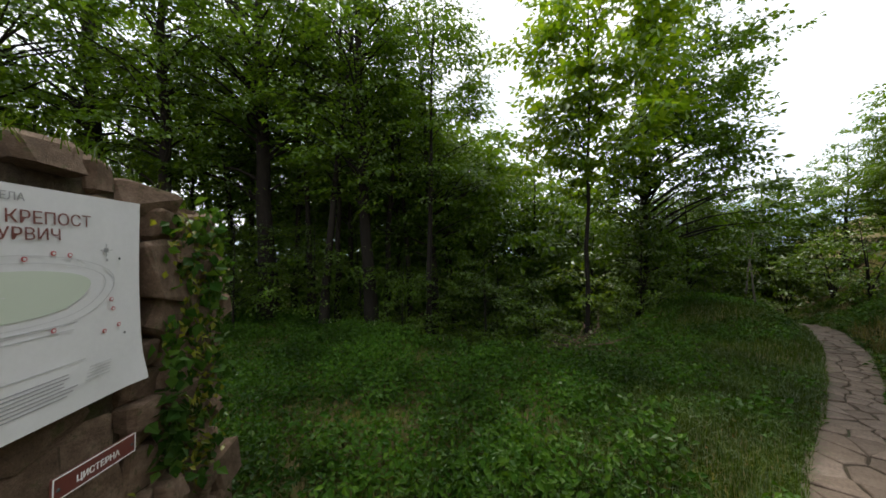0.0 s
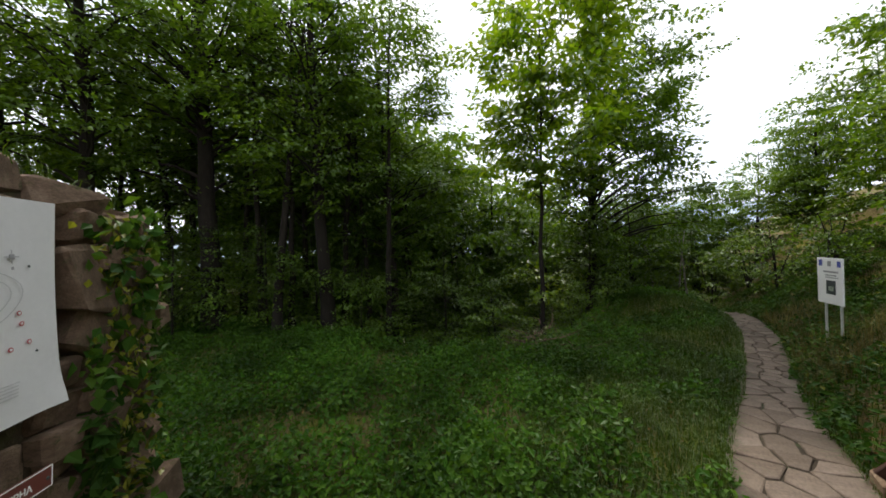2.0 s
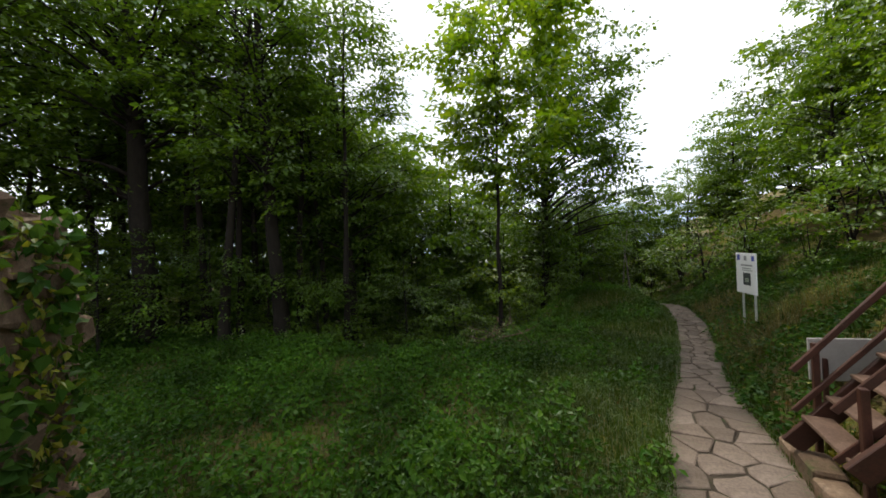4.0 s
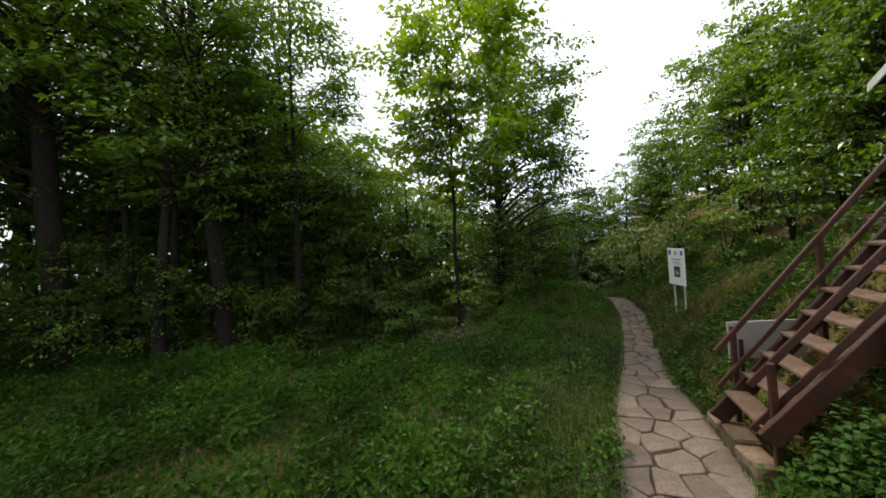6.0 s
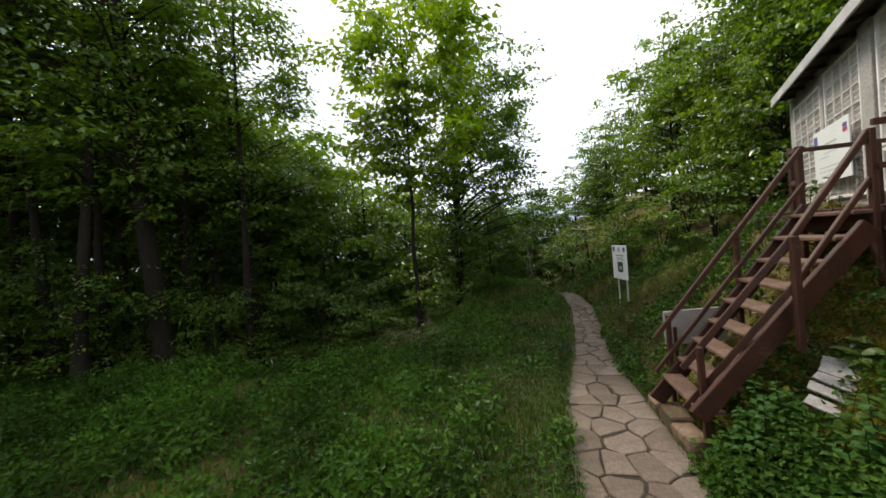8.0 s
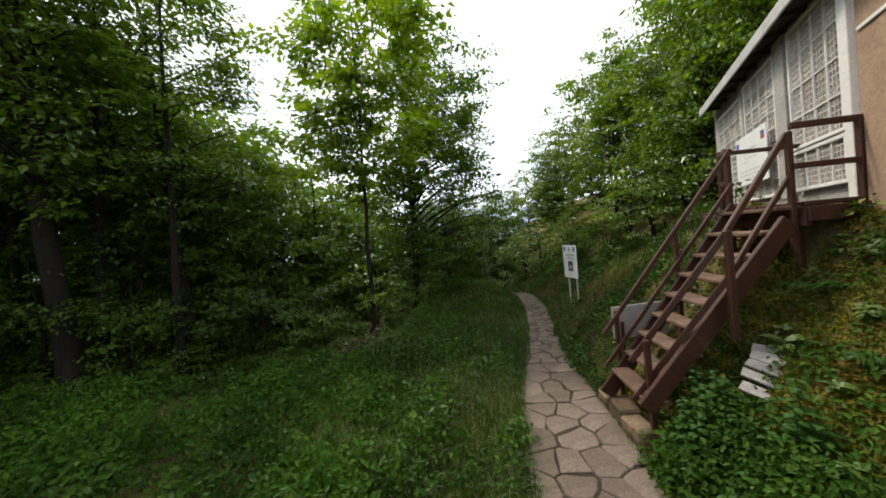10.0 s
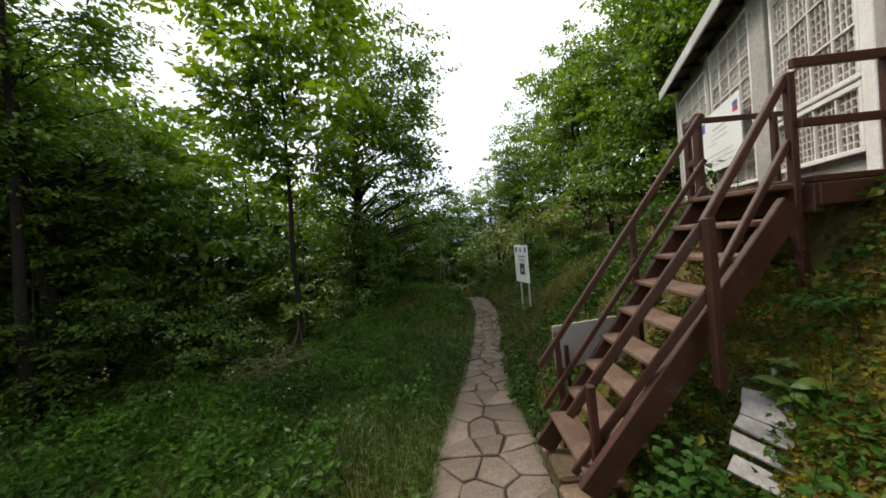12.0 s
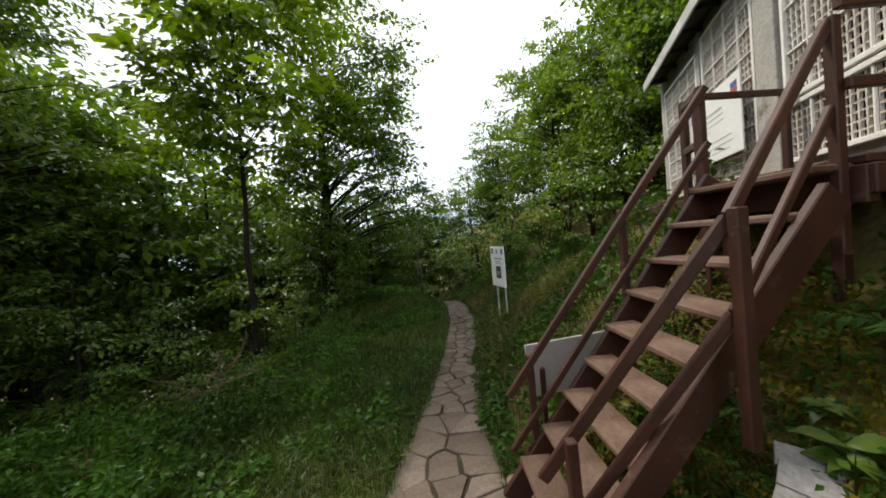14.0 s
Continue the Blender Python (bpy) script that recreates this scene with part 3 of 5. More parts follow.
def build_stair():
    st = thing("wooden_stair", "steep brown-painted wooden stair with handrails, paint worn on the treads", "stairs")
    top_x = ST_X + RUN * TREADS
    y = Y_FAR - 0.05
    part("stringer", beam((ST_X - 0.10, y, ST_Z - 0.12), (top_x + 0.02, y, ST_Z - 0.12 + SL * (RUN * TREADS + 0.12)), 0.04, 0.17), M_BROWN, st)
    part("stringer", beam((1.40, Y_STR, 0.52), (2.76, 3.365, 2.08), 0.045, 0.16), M_BROWN, st)
    tread = bm_mesh("tread", boxes((Matrix.Identity(4), 0.205, Y_FAR - Y_STR - 0.105, 0.036), bevel=0.008), M_TREAD)
    for k in range(TREADS):
        t = part("tread", tread, M_TREAD, st)
        x = ST_X + 0.06 + RUN * k
        y0, y1 = Y_STR + 0.105 * (x - 1.40) / 1.36 + 0.01, Y_FAR - 0.075
        t.matrix_local = pose(x, (y0 + y1) / 2, ST_Z + RISE * (k + 1) - 0.03, rng.normal(0, 0.8), rng.normal(0, 1.2), rng.normal(0, 0.6)) @ Matrix.Diagonal((1, (y1 - y0) / (Y_FAR - Y_STR - 0.105), 1, 1))

    # far side: one straight flight of rails
    def rail_z(x):
        return 1.19 + (x - 1.57) * 1.315

    xs = (1.57, 2.27, 2.87)
    a, b = xs[0] - 0.17, xs[2] + 0.02
    part("handrail", beam((a, Y_FAR - 0.027, rail_z(a) - 0.03), (b, Y_FAR - 0.027, rail_z(b) - 0.03), 0.032, 0.05), M_BROWN, st)
    part("middle_rail", beam((a, Y_FAR - 0.027, rail_z(a) - 0.40), (b, Y_FAR - 0.027, rail_z(b) - 0.40), 0.028, 0.045), M_BROWN, st)
    for x in xs:
        foot = float(land(x, Y_FAR)) - 0.1
        part("post", boxes((pose(x, Y_FAR, (rail_z(x) + 0.01 + foot) / 2, 0, rng.normal(0, 0.8), 0), 0.046, 0.046, rail_z(x) + 0.01 - foot)), M_BROWN, st)
    # near side: two lengths of rail that meet on a post set outside the flight
    low, mid, high = Vector((1.51, 3.42, 1.09)), Vector((2.11, 3.20, 2.04)), Vector((2.80, 3.395, 2.86))
    low_end = low + (low - mid) * 0.20
    for name, drop, w, h in (("handrail", 0.025, 0.034, 0.055), ("middle_rail", 0.40, 0.030, 0.048)):
        d = Vector((0, 0, drop))
        part(name, beam(low_end - d, mid - d, w, h), M_BROWN, st)
        part(name, beam(mid - d, high - d, w, h), M_BROWN, st)
    for p, length in ((low, 0.85), (mid, 0.92)):
        part("post", boxes((pose(p.x, p.y - 0.042, p.z + 0.012 - length / 2, 0, rng.normal(0, 0.8), 0), 0.05, 0.05, length)), M_BROWN, st)

build_stair()

# ---------------------------------------------------------------- hut on the bank
FAC_O = Vector((3.94, 4.76, 0))
FAC_D = Vector((0.38, 0.925, 0)).normalized()
FAC_N = Vector((-0.925, 0.38, 0)).normalized()
FAC_M = Matrix((-FAC_D, -FAC_N, Vector((0, 0, 1)))).transposed().to_4x4()
FAC_M.translation = FAC_O
DECK_Z = 2.24


def build_deck():
    dk = thing("landing", "brown wooden landing with posts and rails before a hut", "deck")
    def edge(y):
        return FAC_O.x + (y - FAC_O.y) * FAC_D.x / FAC_D.y - 0.05
    y = Y_NEAR - 0.08
    while y < 6.6:
        x1 = edge(y + 0.06)
        x0 = 2.86 if y < Y_FAR + 0.1 else 3.05 + (y - 4.2) * 0.40
        part("deck_plank", beam((x0, y + 0.06, DECK_Z - 0.02), (x1, y + 0.06, DECK_Z - 0.02), 0.115, 0.04), M_BROWN, dk)
        y += 0.125
    part("rim_beam", beam((2.88, Y_NEAR - 0.08, DECK_Z - 0.13), (2.88, Y_FAR + 0.08, DECK_Z - 0.13), 0.06, 0.17), M_BROWN, dk)
    part("side_beam", beam((2.86, Y_NEAR - 0.08, DECK_Z - 0.11), (3.40, Y_NEAR - 0.10, DECK_Z - 0.11), 0.05, 0.13), M_BROWN, dk)
    part("rim_beam", beam((3.05, 4.25, DECK_Z - 0.13), (3.98, 6.6, DECK_Z - 0.13), 0.06, 0.17), M_BROWN, dk)
    # near side
    part("post", boxes((pose(2.815, 3.39, 2.33), 0.046, 0.046, 1.06)), M_BROWN, dk)
    part("post", boxes((pose(3.33, 3.34, 2.45), 0.05, 0.05, 0.95)), M_BROWN, dk)
    part("rail", beam((2.80, 3.36, 2.90), (3.42, 3.33, 2.90), 0.035, 0.055), M_BROWN, dk)
    part("rail", beam((2.82, 3.35, 2.55), (3.42, 3.33, 2.55), 0.035, 0.05), M_BROWN, dk)
    # far side
    part("post", boxes((pose(2.93, 4.26, 2.25), 0.055, 0.055, 1.28)), M_BROWN, dk)
    part("post", boxes((pose(3.06, 4.55, 2.3), 0.05, 0.05, 1.3)), M_BROWN, dk)
    part("post", boxes((pose(3.62, 4.30, 2.53), 0.045, 0.045, 0.72)), M_BROWN, dk)
    part("rail", beam((2.93, 4.28, 2.88), (3.72, 4.30, 2.88), 0.035, 0.045), M_BROWN, dk)
    part("rail", beam((2.93, 4.26, 2.55), (3.06, 4.56, 2.55), 0.035, 0.055), M_BROWN, dk)
    part("rail", beam((2.93, 4.26, 2.90), (3.06, 4.56, 2.90), 0.035, 0.055), M_BROWN, dk)
    for x, yy in ((3.3, 5.2), (3.7, 6.2), (2.95, 3.5), (2.95, 4.1)):
        g = float(land(x, yy))
        part("leg", boxes((pose(x, yy, (DECK_Z - 0.05 + g - 0.2) / 2), 0.055, 0.055, max(0.1, DECK_Z + 0.15 - g))), M_BROWN, dk)


build_deck()

def at(u, y, z, rx=0, ry=0, rz=0):
    """u runs along the hut's front to its far end."""
    return pose(-u, y, z, rx, ry, rz)


def lattice_window(parent, name, u0, u1, z0, z1, nu, nz):
    """A window of many dusty panes behind thick white bars."""
    w = tagged(new(name), "white-framed window of many pierced blocks")
    w.parent = parent
    fr = [(pose((u0 + u1) / 2, -0.032, z), u1 - u0 + 0.04, 0.034, 0.035) for z in (z0, z1)] + [(pose(u, -0.032, (z0 + z1) / 2), 0.035, 0.034, z1 - z0 - 0.035) for u in (u0, u1)]
    part("window_frame", boxes(*fr, bevel=0.004), M_WHITE, w)
    du, dz = (u1 - u0) / nu, (z1 - z0) / nz
    for k in range(1, nu):
        part("glazing_bar", boxes((pose(u0 + du * k, -0.030, (z0 + z1) / 2), 0.016, 0.018, z1 - z0 - 0.035), bevel=0.003), M_WHITE, w)
    for k in range(1, nz):
        part("glazing_bar", boxes((pose((u0 + u1) / 2, -0.028, z0 + dz * k), u1 - u0 - 0.035, 0.018, 0.016), bevel=0.003), M_WHITE, w)
    # each pane is a pierced block: a grid of small tapering holes
    cells = 4
    mz = max(2, round(cells * dz / du))
    cu, cz = (du - 0.02) / cells, (dz - 0.02) / mz
    V, F = [], []
    for a in range(cells):
        for b in range(mz):
            x, z = -du / 2 + 0.01 + cu * (a + 0.5), -dz / 2 + 0.01 + cz * (b + 0.5)
            q = len(V)
            for s, y in ((0.5, 0.0), (0.41, -0.003), (0.39, 0.014)):
                V += [(x + cu * s * sx * (0.85 if sz > 0 and s < 0.5 else 1), y, z + cz * s * sz) for sx, sz in ((-1, -1), (1, -1), (1, 1), (-1, 1))]
            for ring in (0, 4):
                F += [(q + ring + k, q + ring + (k + 1) % 4, q + ring + 4 + (k + 1) % 4, q + ring + 4 + k) for k in range(4)]
    me = array_mesh("pane", V, F, M_GLASS_BLOCK)
    # a flat sheet closes the holes; their shade is put into its colour
    part("backing", boxes((pose((u0 + u1) / 2, 0.008, (z0 + z1) / 2), u1 - u0, 0.016, z1 - z0), bevel=0), M_PAINTED_SHADE, w, "near-black sheet standing for the shade behind the openings")
    for a in range(nu):
        for b in range(nz):
            p = part("pane", me, M_GLASS_BLOCK, w)
            p.matrix_local = pose(u0 + du * (a + 0.5), -0.022, z0 + dz * (b + 0.5))


def build_hut():
    hut = thing("hut", "small plastered hut with lattice windows and a sheet roof", "hut", FAC_M)
    top = 4.42
    D = 3.2
    part("wall", boxes((at(0.6, 0.06, 2.27), 4.30, 0.12, 0.12), bevel=0.004), M_CONCRETE, hut, "weathered concrete plinth")
    part("wall", boxes((at(0.6, 0.07, 3.30), 4.26, 0.10, 1.96), bevel=0.004), M_CONCRETE, hut)
    part("wall", boxes((at(-2.61, 0.05, 3.15), 2.16, 0.12, 2.26), bevel=0.004), M_PLASTER, hut, "ochre plastered front wall")
    part("band", boxes((at(-2.62, -0.018, 3.62), 2.10, 0.016, 0.035), bevel=0.003), M_WHITE, hut, "pale moulding on plaster")
    part("wall", boxes((at(-3.64, D / 2, 3.05), 0.12, D - 0.3, 2.4), bevel=0.004), M_PLASTER, hut, "ochre plastered side wall")
    part("wall", boxes((at(2.70, D / 2, 3.05), 0.12, D - 0.3, 2.4), bevel=0.004), M_CONCRETE, hut)
    part("wall", boxes((at(-0.47, D, 3.05), 6.4, 0.12, 2.4), bevel=0.004), M_PLASTER, hut)
    part("corner_board", boxes((at(-1.47, -0.01, 3.2), 0.11, 0.10, 2.0), bevel=0.006), M_WHITE, hut, "white corner board")
    part("pier", boxes((at(-0.20, -0.012, 3.26), 0.28, 0.10, 1.90), bevel=0.006), M_CONCRETE, hut)
    part("pier", boxes((at(1.17, -0.01, 3.26), 0.10, 0.09, 1.90), bevel=0.006), M_CONCRETE, hut)
    part("pier", boxes((at(2.62, -0.01, 3.26), 0.14, 0.09, 1.90), bevel=0.006), M_CONCRETE, hut)
    lattice_window(hut, "window", 0.41, 1.38, 2.39, 2.80, 4, 1)
    lattice_window(hut, "window", 0.41, 1.38, 2.855, 4.17, 4, 4)
    lattice_window(hut, "window", -1.07, 0.0, 2.38, 4.10, 4, 8)
    lattice_window(hut, "window", -2.52, -1.26, 2.36, 4.0, 4, 6)
    part("roof", boxes((at(-0.55, 1.60, 4.40, 3, 0, 0), 6.6, 3.75, 0.05)), M_ROOF, hut, "pale sheet-metal roof")
    part("fascia", boxes((at(-0.55, -0.265, 4.245), 6.6, 0.025, 0.13)), M_ROOF, hut, "pale fascia strip along the eave")
    part("soffit", boxes((at(-0.55, -0.13, 4.27), 6.56, 0.24, 0.015), bevel=0.002), M_EAVE, hut, "dark boarded soffit")
    for k in range(14):
        part("rafter", boxes((at(-3.6 + 0.47 * k, -0.12, 4.235), 0.045, 0.24, 0.05), bevel=0.004), M_EAVE, hut)
    return hut


build_hut()


def build_poster():
    p = thing("notice_poster", "white printed notice board leaning on the hut wall", "poster", FAC_M @ pose(0, -0.13, 0))
    u0, u1, z0, z1 = 0.02, 1.22, 2.60, 3.32
    part("sheet", boxes((at((u0 + u1) / 2, 0, (z0 + z1) / 2), u1 - u0, 0.015, z1 - z0), bevel=0.004), M_BOARD, p)
    def bars(specs, mat, name, lab=""):
        part(name, boxes(*[(at(x, -0.0095, z), w, 0.002, h) for x, z, w, h in specs], bevel=0), mat, p, lab)
    bars([(1.12, 3.20, 0.13, 0.12)], M_INK_BLUE, "emblem", "blue square emblem")
    bars([(0.13, 3.22, 0.12, 0.05)], M_INK_BLUE, "emblem", "blue and red flag emblem")
    bars([(0.13, 3.165, 0.12, 0.05)], M_INK_ROSE, "emblem")
    bars([(0.6, 3.10, 0.42, 0.018), (0.62, 3.04, 0.5, 0.01), (0.62, 2.98, 0.5, 0.008), (0.85, 2.93, 0.3, 0.008), (0.62, 2.80, 0.8, 0.008), (0.62, 2.74, 0.85, 0.008), (0.62, 2.68, 0.7, 0.008)], M_INK_LIGHT, "small_print")


build_poster()

# ---------------------------------------------------------------- information board by the path
def build_board():
    a, c = Vector((2.20, 8.86, 0)), Vector((2.36, 8.20, 0))
    mid = (a + c) / 2
    g = float(land(mid.x, mid.y))
    ang = math.degrees(math.atan2(c.y - a.y, c.x - a.x))
    b = thing("information_board", "white information board on two thin metal legs in tall grass", "sign", pose(mid.x, mid.y, 0, 0, 0, ang))
    W, z0, z1 = 0.60, 1.00, 1.80
    part("panel", boxes((pose(0, 0, (z0 + z1) / 2), W, 0.02, z1 - z0), bevel=0.004), M_BOARD, b)
    for s in (-0.17, 0.19):
        bm = bmesh.new()
        bmesh.ops.create_cone(bm, cap_ends=True, segments=10, radius1=0.018, radius2=0.018, depth=z1 - g + 0.1, matrix=pose(s, 0.03, (z1 - 0.1 + g - 0.1) / 2))
        part("leg", bm, M_STEEL, b, "pale metal tube")
    def bars(specs, mat, name, lab=""):
        part(name, boxes(*[(pose(x, -0.012, z), w, 0.002, h) for x, z, w, h in specs], bevel=0), mat, b, lab)
    bars([(-0.21, 1.71, 0.09, 0.11)], M_INK_BLUE, "emblem")
    bars([(0.22, 1.70, 0.08, 0.10)], M_INK_BLUE, "emblem")
    bars([(0.0, 1.70, 0.08, 0.09)], M_INK_GREY, "emblem")
    bars([(0.03, 1.56, 0.34, 0.03), (0.03, 1.50, 0.26, 0.02), (0.05, 1.46, 0.3, 0.015)], M_INK_GREY, "small_print")
    bars([(0.03, 1.29, 0.22, 0.24)], M_INK_DARK, "picture", "dark printed picture")
    bars([(0.03, 1.27, 0.12, 0.08)], M_INK_GREEN, "picture")


build_board()


def build_sheet():
    s = thing("grey_panel", "plain grey sheet propped behind the stair rail", "panel")
    bm = bmesh.new()
    m = Matrix.Identity(4)
    c = Vector((1.96, 4.47, 0.99))
    box(bm, pose(c.x, c.y, c.z, 0, 0, 10), 0.72, 0.02, 0.40, 0.004)
    bmesh.ops.rotate(bm, cent=c, matrix=Matrix.Rotation(radians(-1), 3, "Y"), verts=bm.verts[:])
    part("sheet", bm, M_GREYBOARD, s)
    for x in (1.72, 2.16):
        y = 4.43 + (x - 1.93) * 0.25 + 0.03
        g = float(land(x, y)) - 0.1
        part("peg", boxes((pose(x, y, (g + 1.0) / 2), 0.035, 0.035, 1.0 - g)), M_BROWN, s)


build_sheet()


def build_tiles():
    t = thing("broken_tiles", "row of broken white tiles lying on a mossy bank", "tiles")
    r = np.random.default_rng(2)
    e1 = Vector((0.78, -0.55, -0.28)).normalized()
    row = Vector((0.36, 0.24, 0.24)).normalized()
    e2 = (row - e1 * row.dot(e1)).normalized()
    n = e1.cross(e2)
    base = Matrix((e1, e2, n)).transposed().to_4x4()
    for k in range(5):
        x, y = 2.12 + 0.078 * k, 2.98 + 0.060 * k
        bm = bmesh.new()
        w, h = r.uniform(0.11, 0.135), r.uniform(0.046, 0.056)
        pts = [(-w, -h), (-0.2 * w, -h * r.uniform(0.8, 1.1)), (w * r.uniform(0.75, 1.0), -h), (w * r.uniform(0.9, 1.1), h * r.uniform(0.2, 0.9)), (0.1 * w, h), (-w * r.uniform(0.8, 1.0), h)]
        vs = [bm.verts.new((px, py, 0)) for px, py in pts]
        bm.faces.new(vs)
        g = bmesh.ops.extrude_face_region(bm, geom=bm.faces[:])
        bmesh.ops.translate(bm, vec=(0, 0, 0.014), verts=[v for v in g["geom"] if isinstance(v, bmesh.types.BMVert)])
        bmesh.ops.recalc_face_normals(bm, faces=bm.faces[:])
        o = part("tile", bm, M_TILE, t)
        o.matrix_local = Matrix.Translation((x, y, float(land(x, y)) + 0.10)) @ base @ pose(0, 0, 0, r.normal(-8, 3), r.normal(0, 3), r.normal(0, 5))

build_tiles()


def build_footing():
    f = thing("stone_footing", "weathered concrete footing blocks at the foot of a stair", "footing")
    for x, y, sx, sy, top in ((1.49, 3.62, 0.20, 0.34, 0.19), (1.50, 3.98, 0.22, 0.36, 0.22), (1.48, 4.36, 0.16, 0.30, 0.15)):
        bm = bmesh.new()
        box(bm, pose(x, y, top / 2 - 0.06, rng.normal(0, 2), rng.normal(0, 2), rng.normal(0, 5)), sx, sy, top + 0.14, 0.025, 0.006)
        part("block", bm, M_STONE, f)


build_footing()

# ---------------------------------------------------------------- trees
def branch(r, start, heading, pitch, length, rad, n=6, curl=0.12, lift=0.0):
    p, pts, rads = np.array(start, float), [], []
    for k in range(n):
        pts.append(p.copy())
        rads.append(rad * (1 - 0.85 * k / (n - 1)))
        d = np.array([math.cos(heading) * math.cos(pitch), math.sin(heading) * math.cos(pitch), math.sin(pitch)])
        p = p + d * length / (n - 1)
        heading += r.normal(0, curl)
        pitch += r.normal(lift, curl * 0.7)
    return np.array(pts), np.array(rads)


def tree_meshes(seed, height, girth, crown_from, reach, n_clump, per_clump, leaf, mat, bark, lean=0.02, flat=0.8, puff=0.75, stems=1, sides=8, skew=(0, 0), bare=0.0, wide=0.6, core=0.25):
    """Trunk, limbs and twigs as one mesh; leaves set in two ranks along the twigs as another."""
    r = np.random.default_rng(seed)
    trunks, limbs, twigs, cores = [], [], [], []
    for s in range(stems):
        hd, n = r.uniform(0, 6.28), 12
        k = np.linspace(0, 1, n)
        wob = np.cumsum(r.normal(0, 0.022 * height / 8, (n, 2)), axis=0)
        tilt = lean * (1 if stems == 1 else 2.5)
        hh = height * (0.94 if s == 0 else r.uniform(0.6, 0.95))
        pts = np.stack([math.cos(hd) * tilt * height * k ** 1.4 + wob[:, 0], math.sin(hd) * tilt * height * k ** 1.4 + wob[:, 1], hh * k], -1)
        pts[0, 2] = -0.8
        rad = girth * (1.0 - 0.88 * k)
        rad[0] *= 1.5
        rad[1] *= 1.1
        trunks.append((pts, rad))
        cores.append((pts, rad))
    P, H, S = [], [], []
    zc, zr = height * (crown_from + 1) / 2, height * (1 - crown_from) / 2
    for c in range(n_clump):
        # a place in the crown, more of them near its skin
        u = r.normal(0, 1, 3)
        u /= np.linalg.norm(u)
        rho = r.uniform(core, 1.0) ** 0.6
        low = 1.0 - 0.25 * max(0, u[2])
        lump = 1 + 0.26 * math.sin(3 * math.atan2(u[1], u[0]) + seed) + 0.18 * math.sin(5 * u[2] + seed)
        end = np.array([u[0] * reach * rho * low * lump + skew[0] * (0.5 + 0.5 * u[2]), u[1] * reach * rho * low * lump + skew[1] * (0.5 + 0.5 * u[2]), zc + u[2] * zr * rho])
        pts, rad = cores[c % stems]
        hz = np.clip((end[2] - 0.45 * math.hypot(end[0], end[1]) * r.uniform(0.5, 1.1)) / pts[-1, 2], 0.12, 0.97)
        at_ = np.array([np.interp(hz, np.linspace(0, 1, 12), pts[:, q]) for q in range(3)])
        k = np.linspace(0, 1, 6)[:, None]
        sag = np.array([[0, 0, 1.0]]) * (np.sin(np.pi * k) * 0.10 * np.linalg.norm(end - at_))
        lp = at_ + (end - at_) * k + sag + np.cumsum(r.normal(0, 0.03 * reach / 3, (6, 3)), axis=0) * (k > 0)
        lr = np.linspace(max(0.009, np.interp(hz, np.linspace(0, 1, 12), rad) * 0.35), 0.006, 6)
        limbs.append((lp, lr))
        if r.random() < bare:
            continue
        size = puff * r.uniform(0.7, 1.3)
        base_h = math.atan2(lp[-1, 1] - lp[-3, 1], lp[-1, 0] - lp[-3, 0])
        m = 8
        for t in range(m):
            h2 = base_h + r.normal(0, 1.15)
            p2 = r.normal(0.02, 0.30)
            a = lp[-2] + (lp[-1] - lp[-2]) * r.uniform(-0.6, 1.0)
            d = np.array([math.cos(h2) * math.cos(p2), math.sin(h2) * math.cos(p2), math.sin(p2)])
            ln = size * r.uniform(0.6, 1.25)
            tip = a + d * ln + np.array([0, 0, -0.10 * ln])
            if t % 2 == 0:
                twigs.append((np.stack([a, tip]), np.array([0.007, 0.003])))
            n = max(3, int(per_clump / m * r.uniform(0.7, 1.3)))
            g = np.linspace(0.12, 1.0, n) + r.normal(0, 0.03, n)
            side = np.where(np.arange(n) % 2 == 0, 1.0, -1.0)
            spread = np.stack([-math.sin(h2) * side, math.cos(h2) * side, np.zeros(n)], -1) * (np.abs(r.normal(0.10, 0.09, n)) * size)[:, None]
            q = a + (tip - a) * g[:, None] + spread + r.normal(0, 0.035 * size, (n, 3))
            P.append(q)
            H.append(h2 + side * r.normal(0.85, 0.3, n) * (1.15 - 0.8 * g))
            S.append(np.full(n, leaf * r.uniform(0.8, 1.15)))
    bv, bf = joined(tubes(trunks, sides), tubes(limbs, 3), *([tubes(twigs, 3)] if twigs else []))
    lv, lf = leaves(np.concatenate(P), np.concatenate(S), flat, wide, 0.30, r, np.concatenate(H))
    return array_mesh("trunk", bv, bf, bark, True), array_mesh("crown", lv, lf, mat)


def plant_tree(name, meshes, label, m, group=""):
    t = thing(name, label, name.replace("_", " "), m, group)
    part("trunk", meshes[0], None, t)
    part("crown", meshes[1], None, t)
    return t


def ground_at(x, y, z=0.0):
    return float(land(x, y)) + z


def bearing(az, dist):
    """A place by its bearing to the left of +y, in degrees, and its distance from the start."""
    return -math.sin(radians(az)) * dist, math.cos(radians(az)) * dist


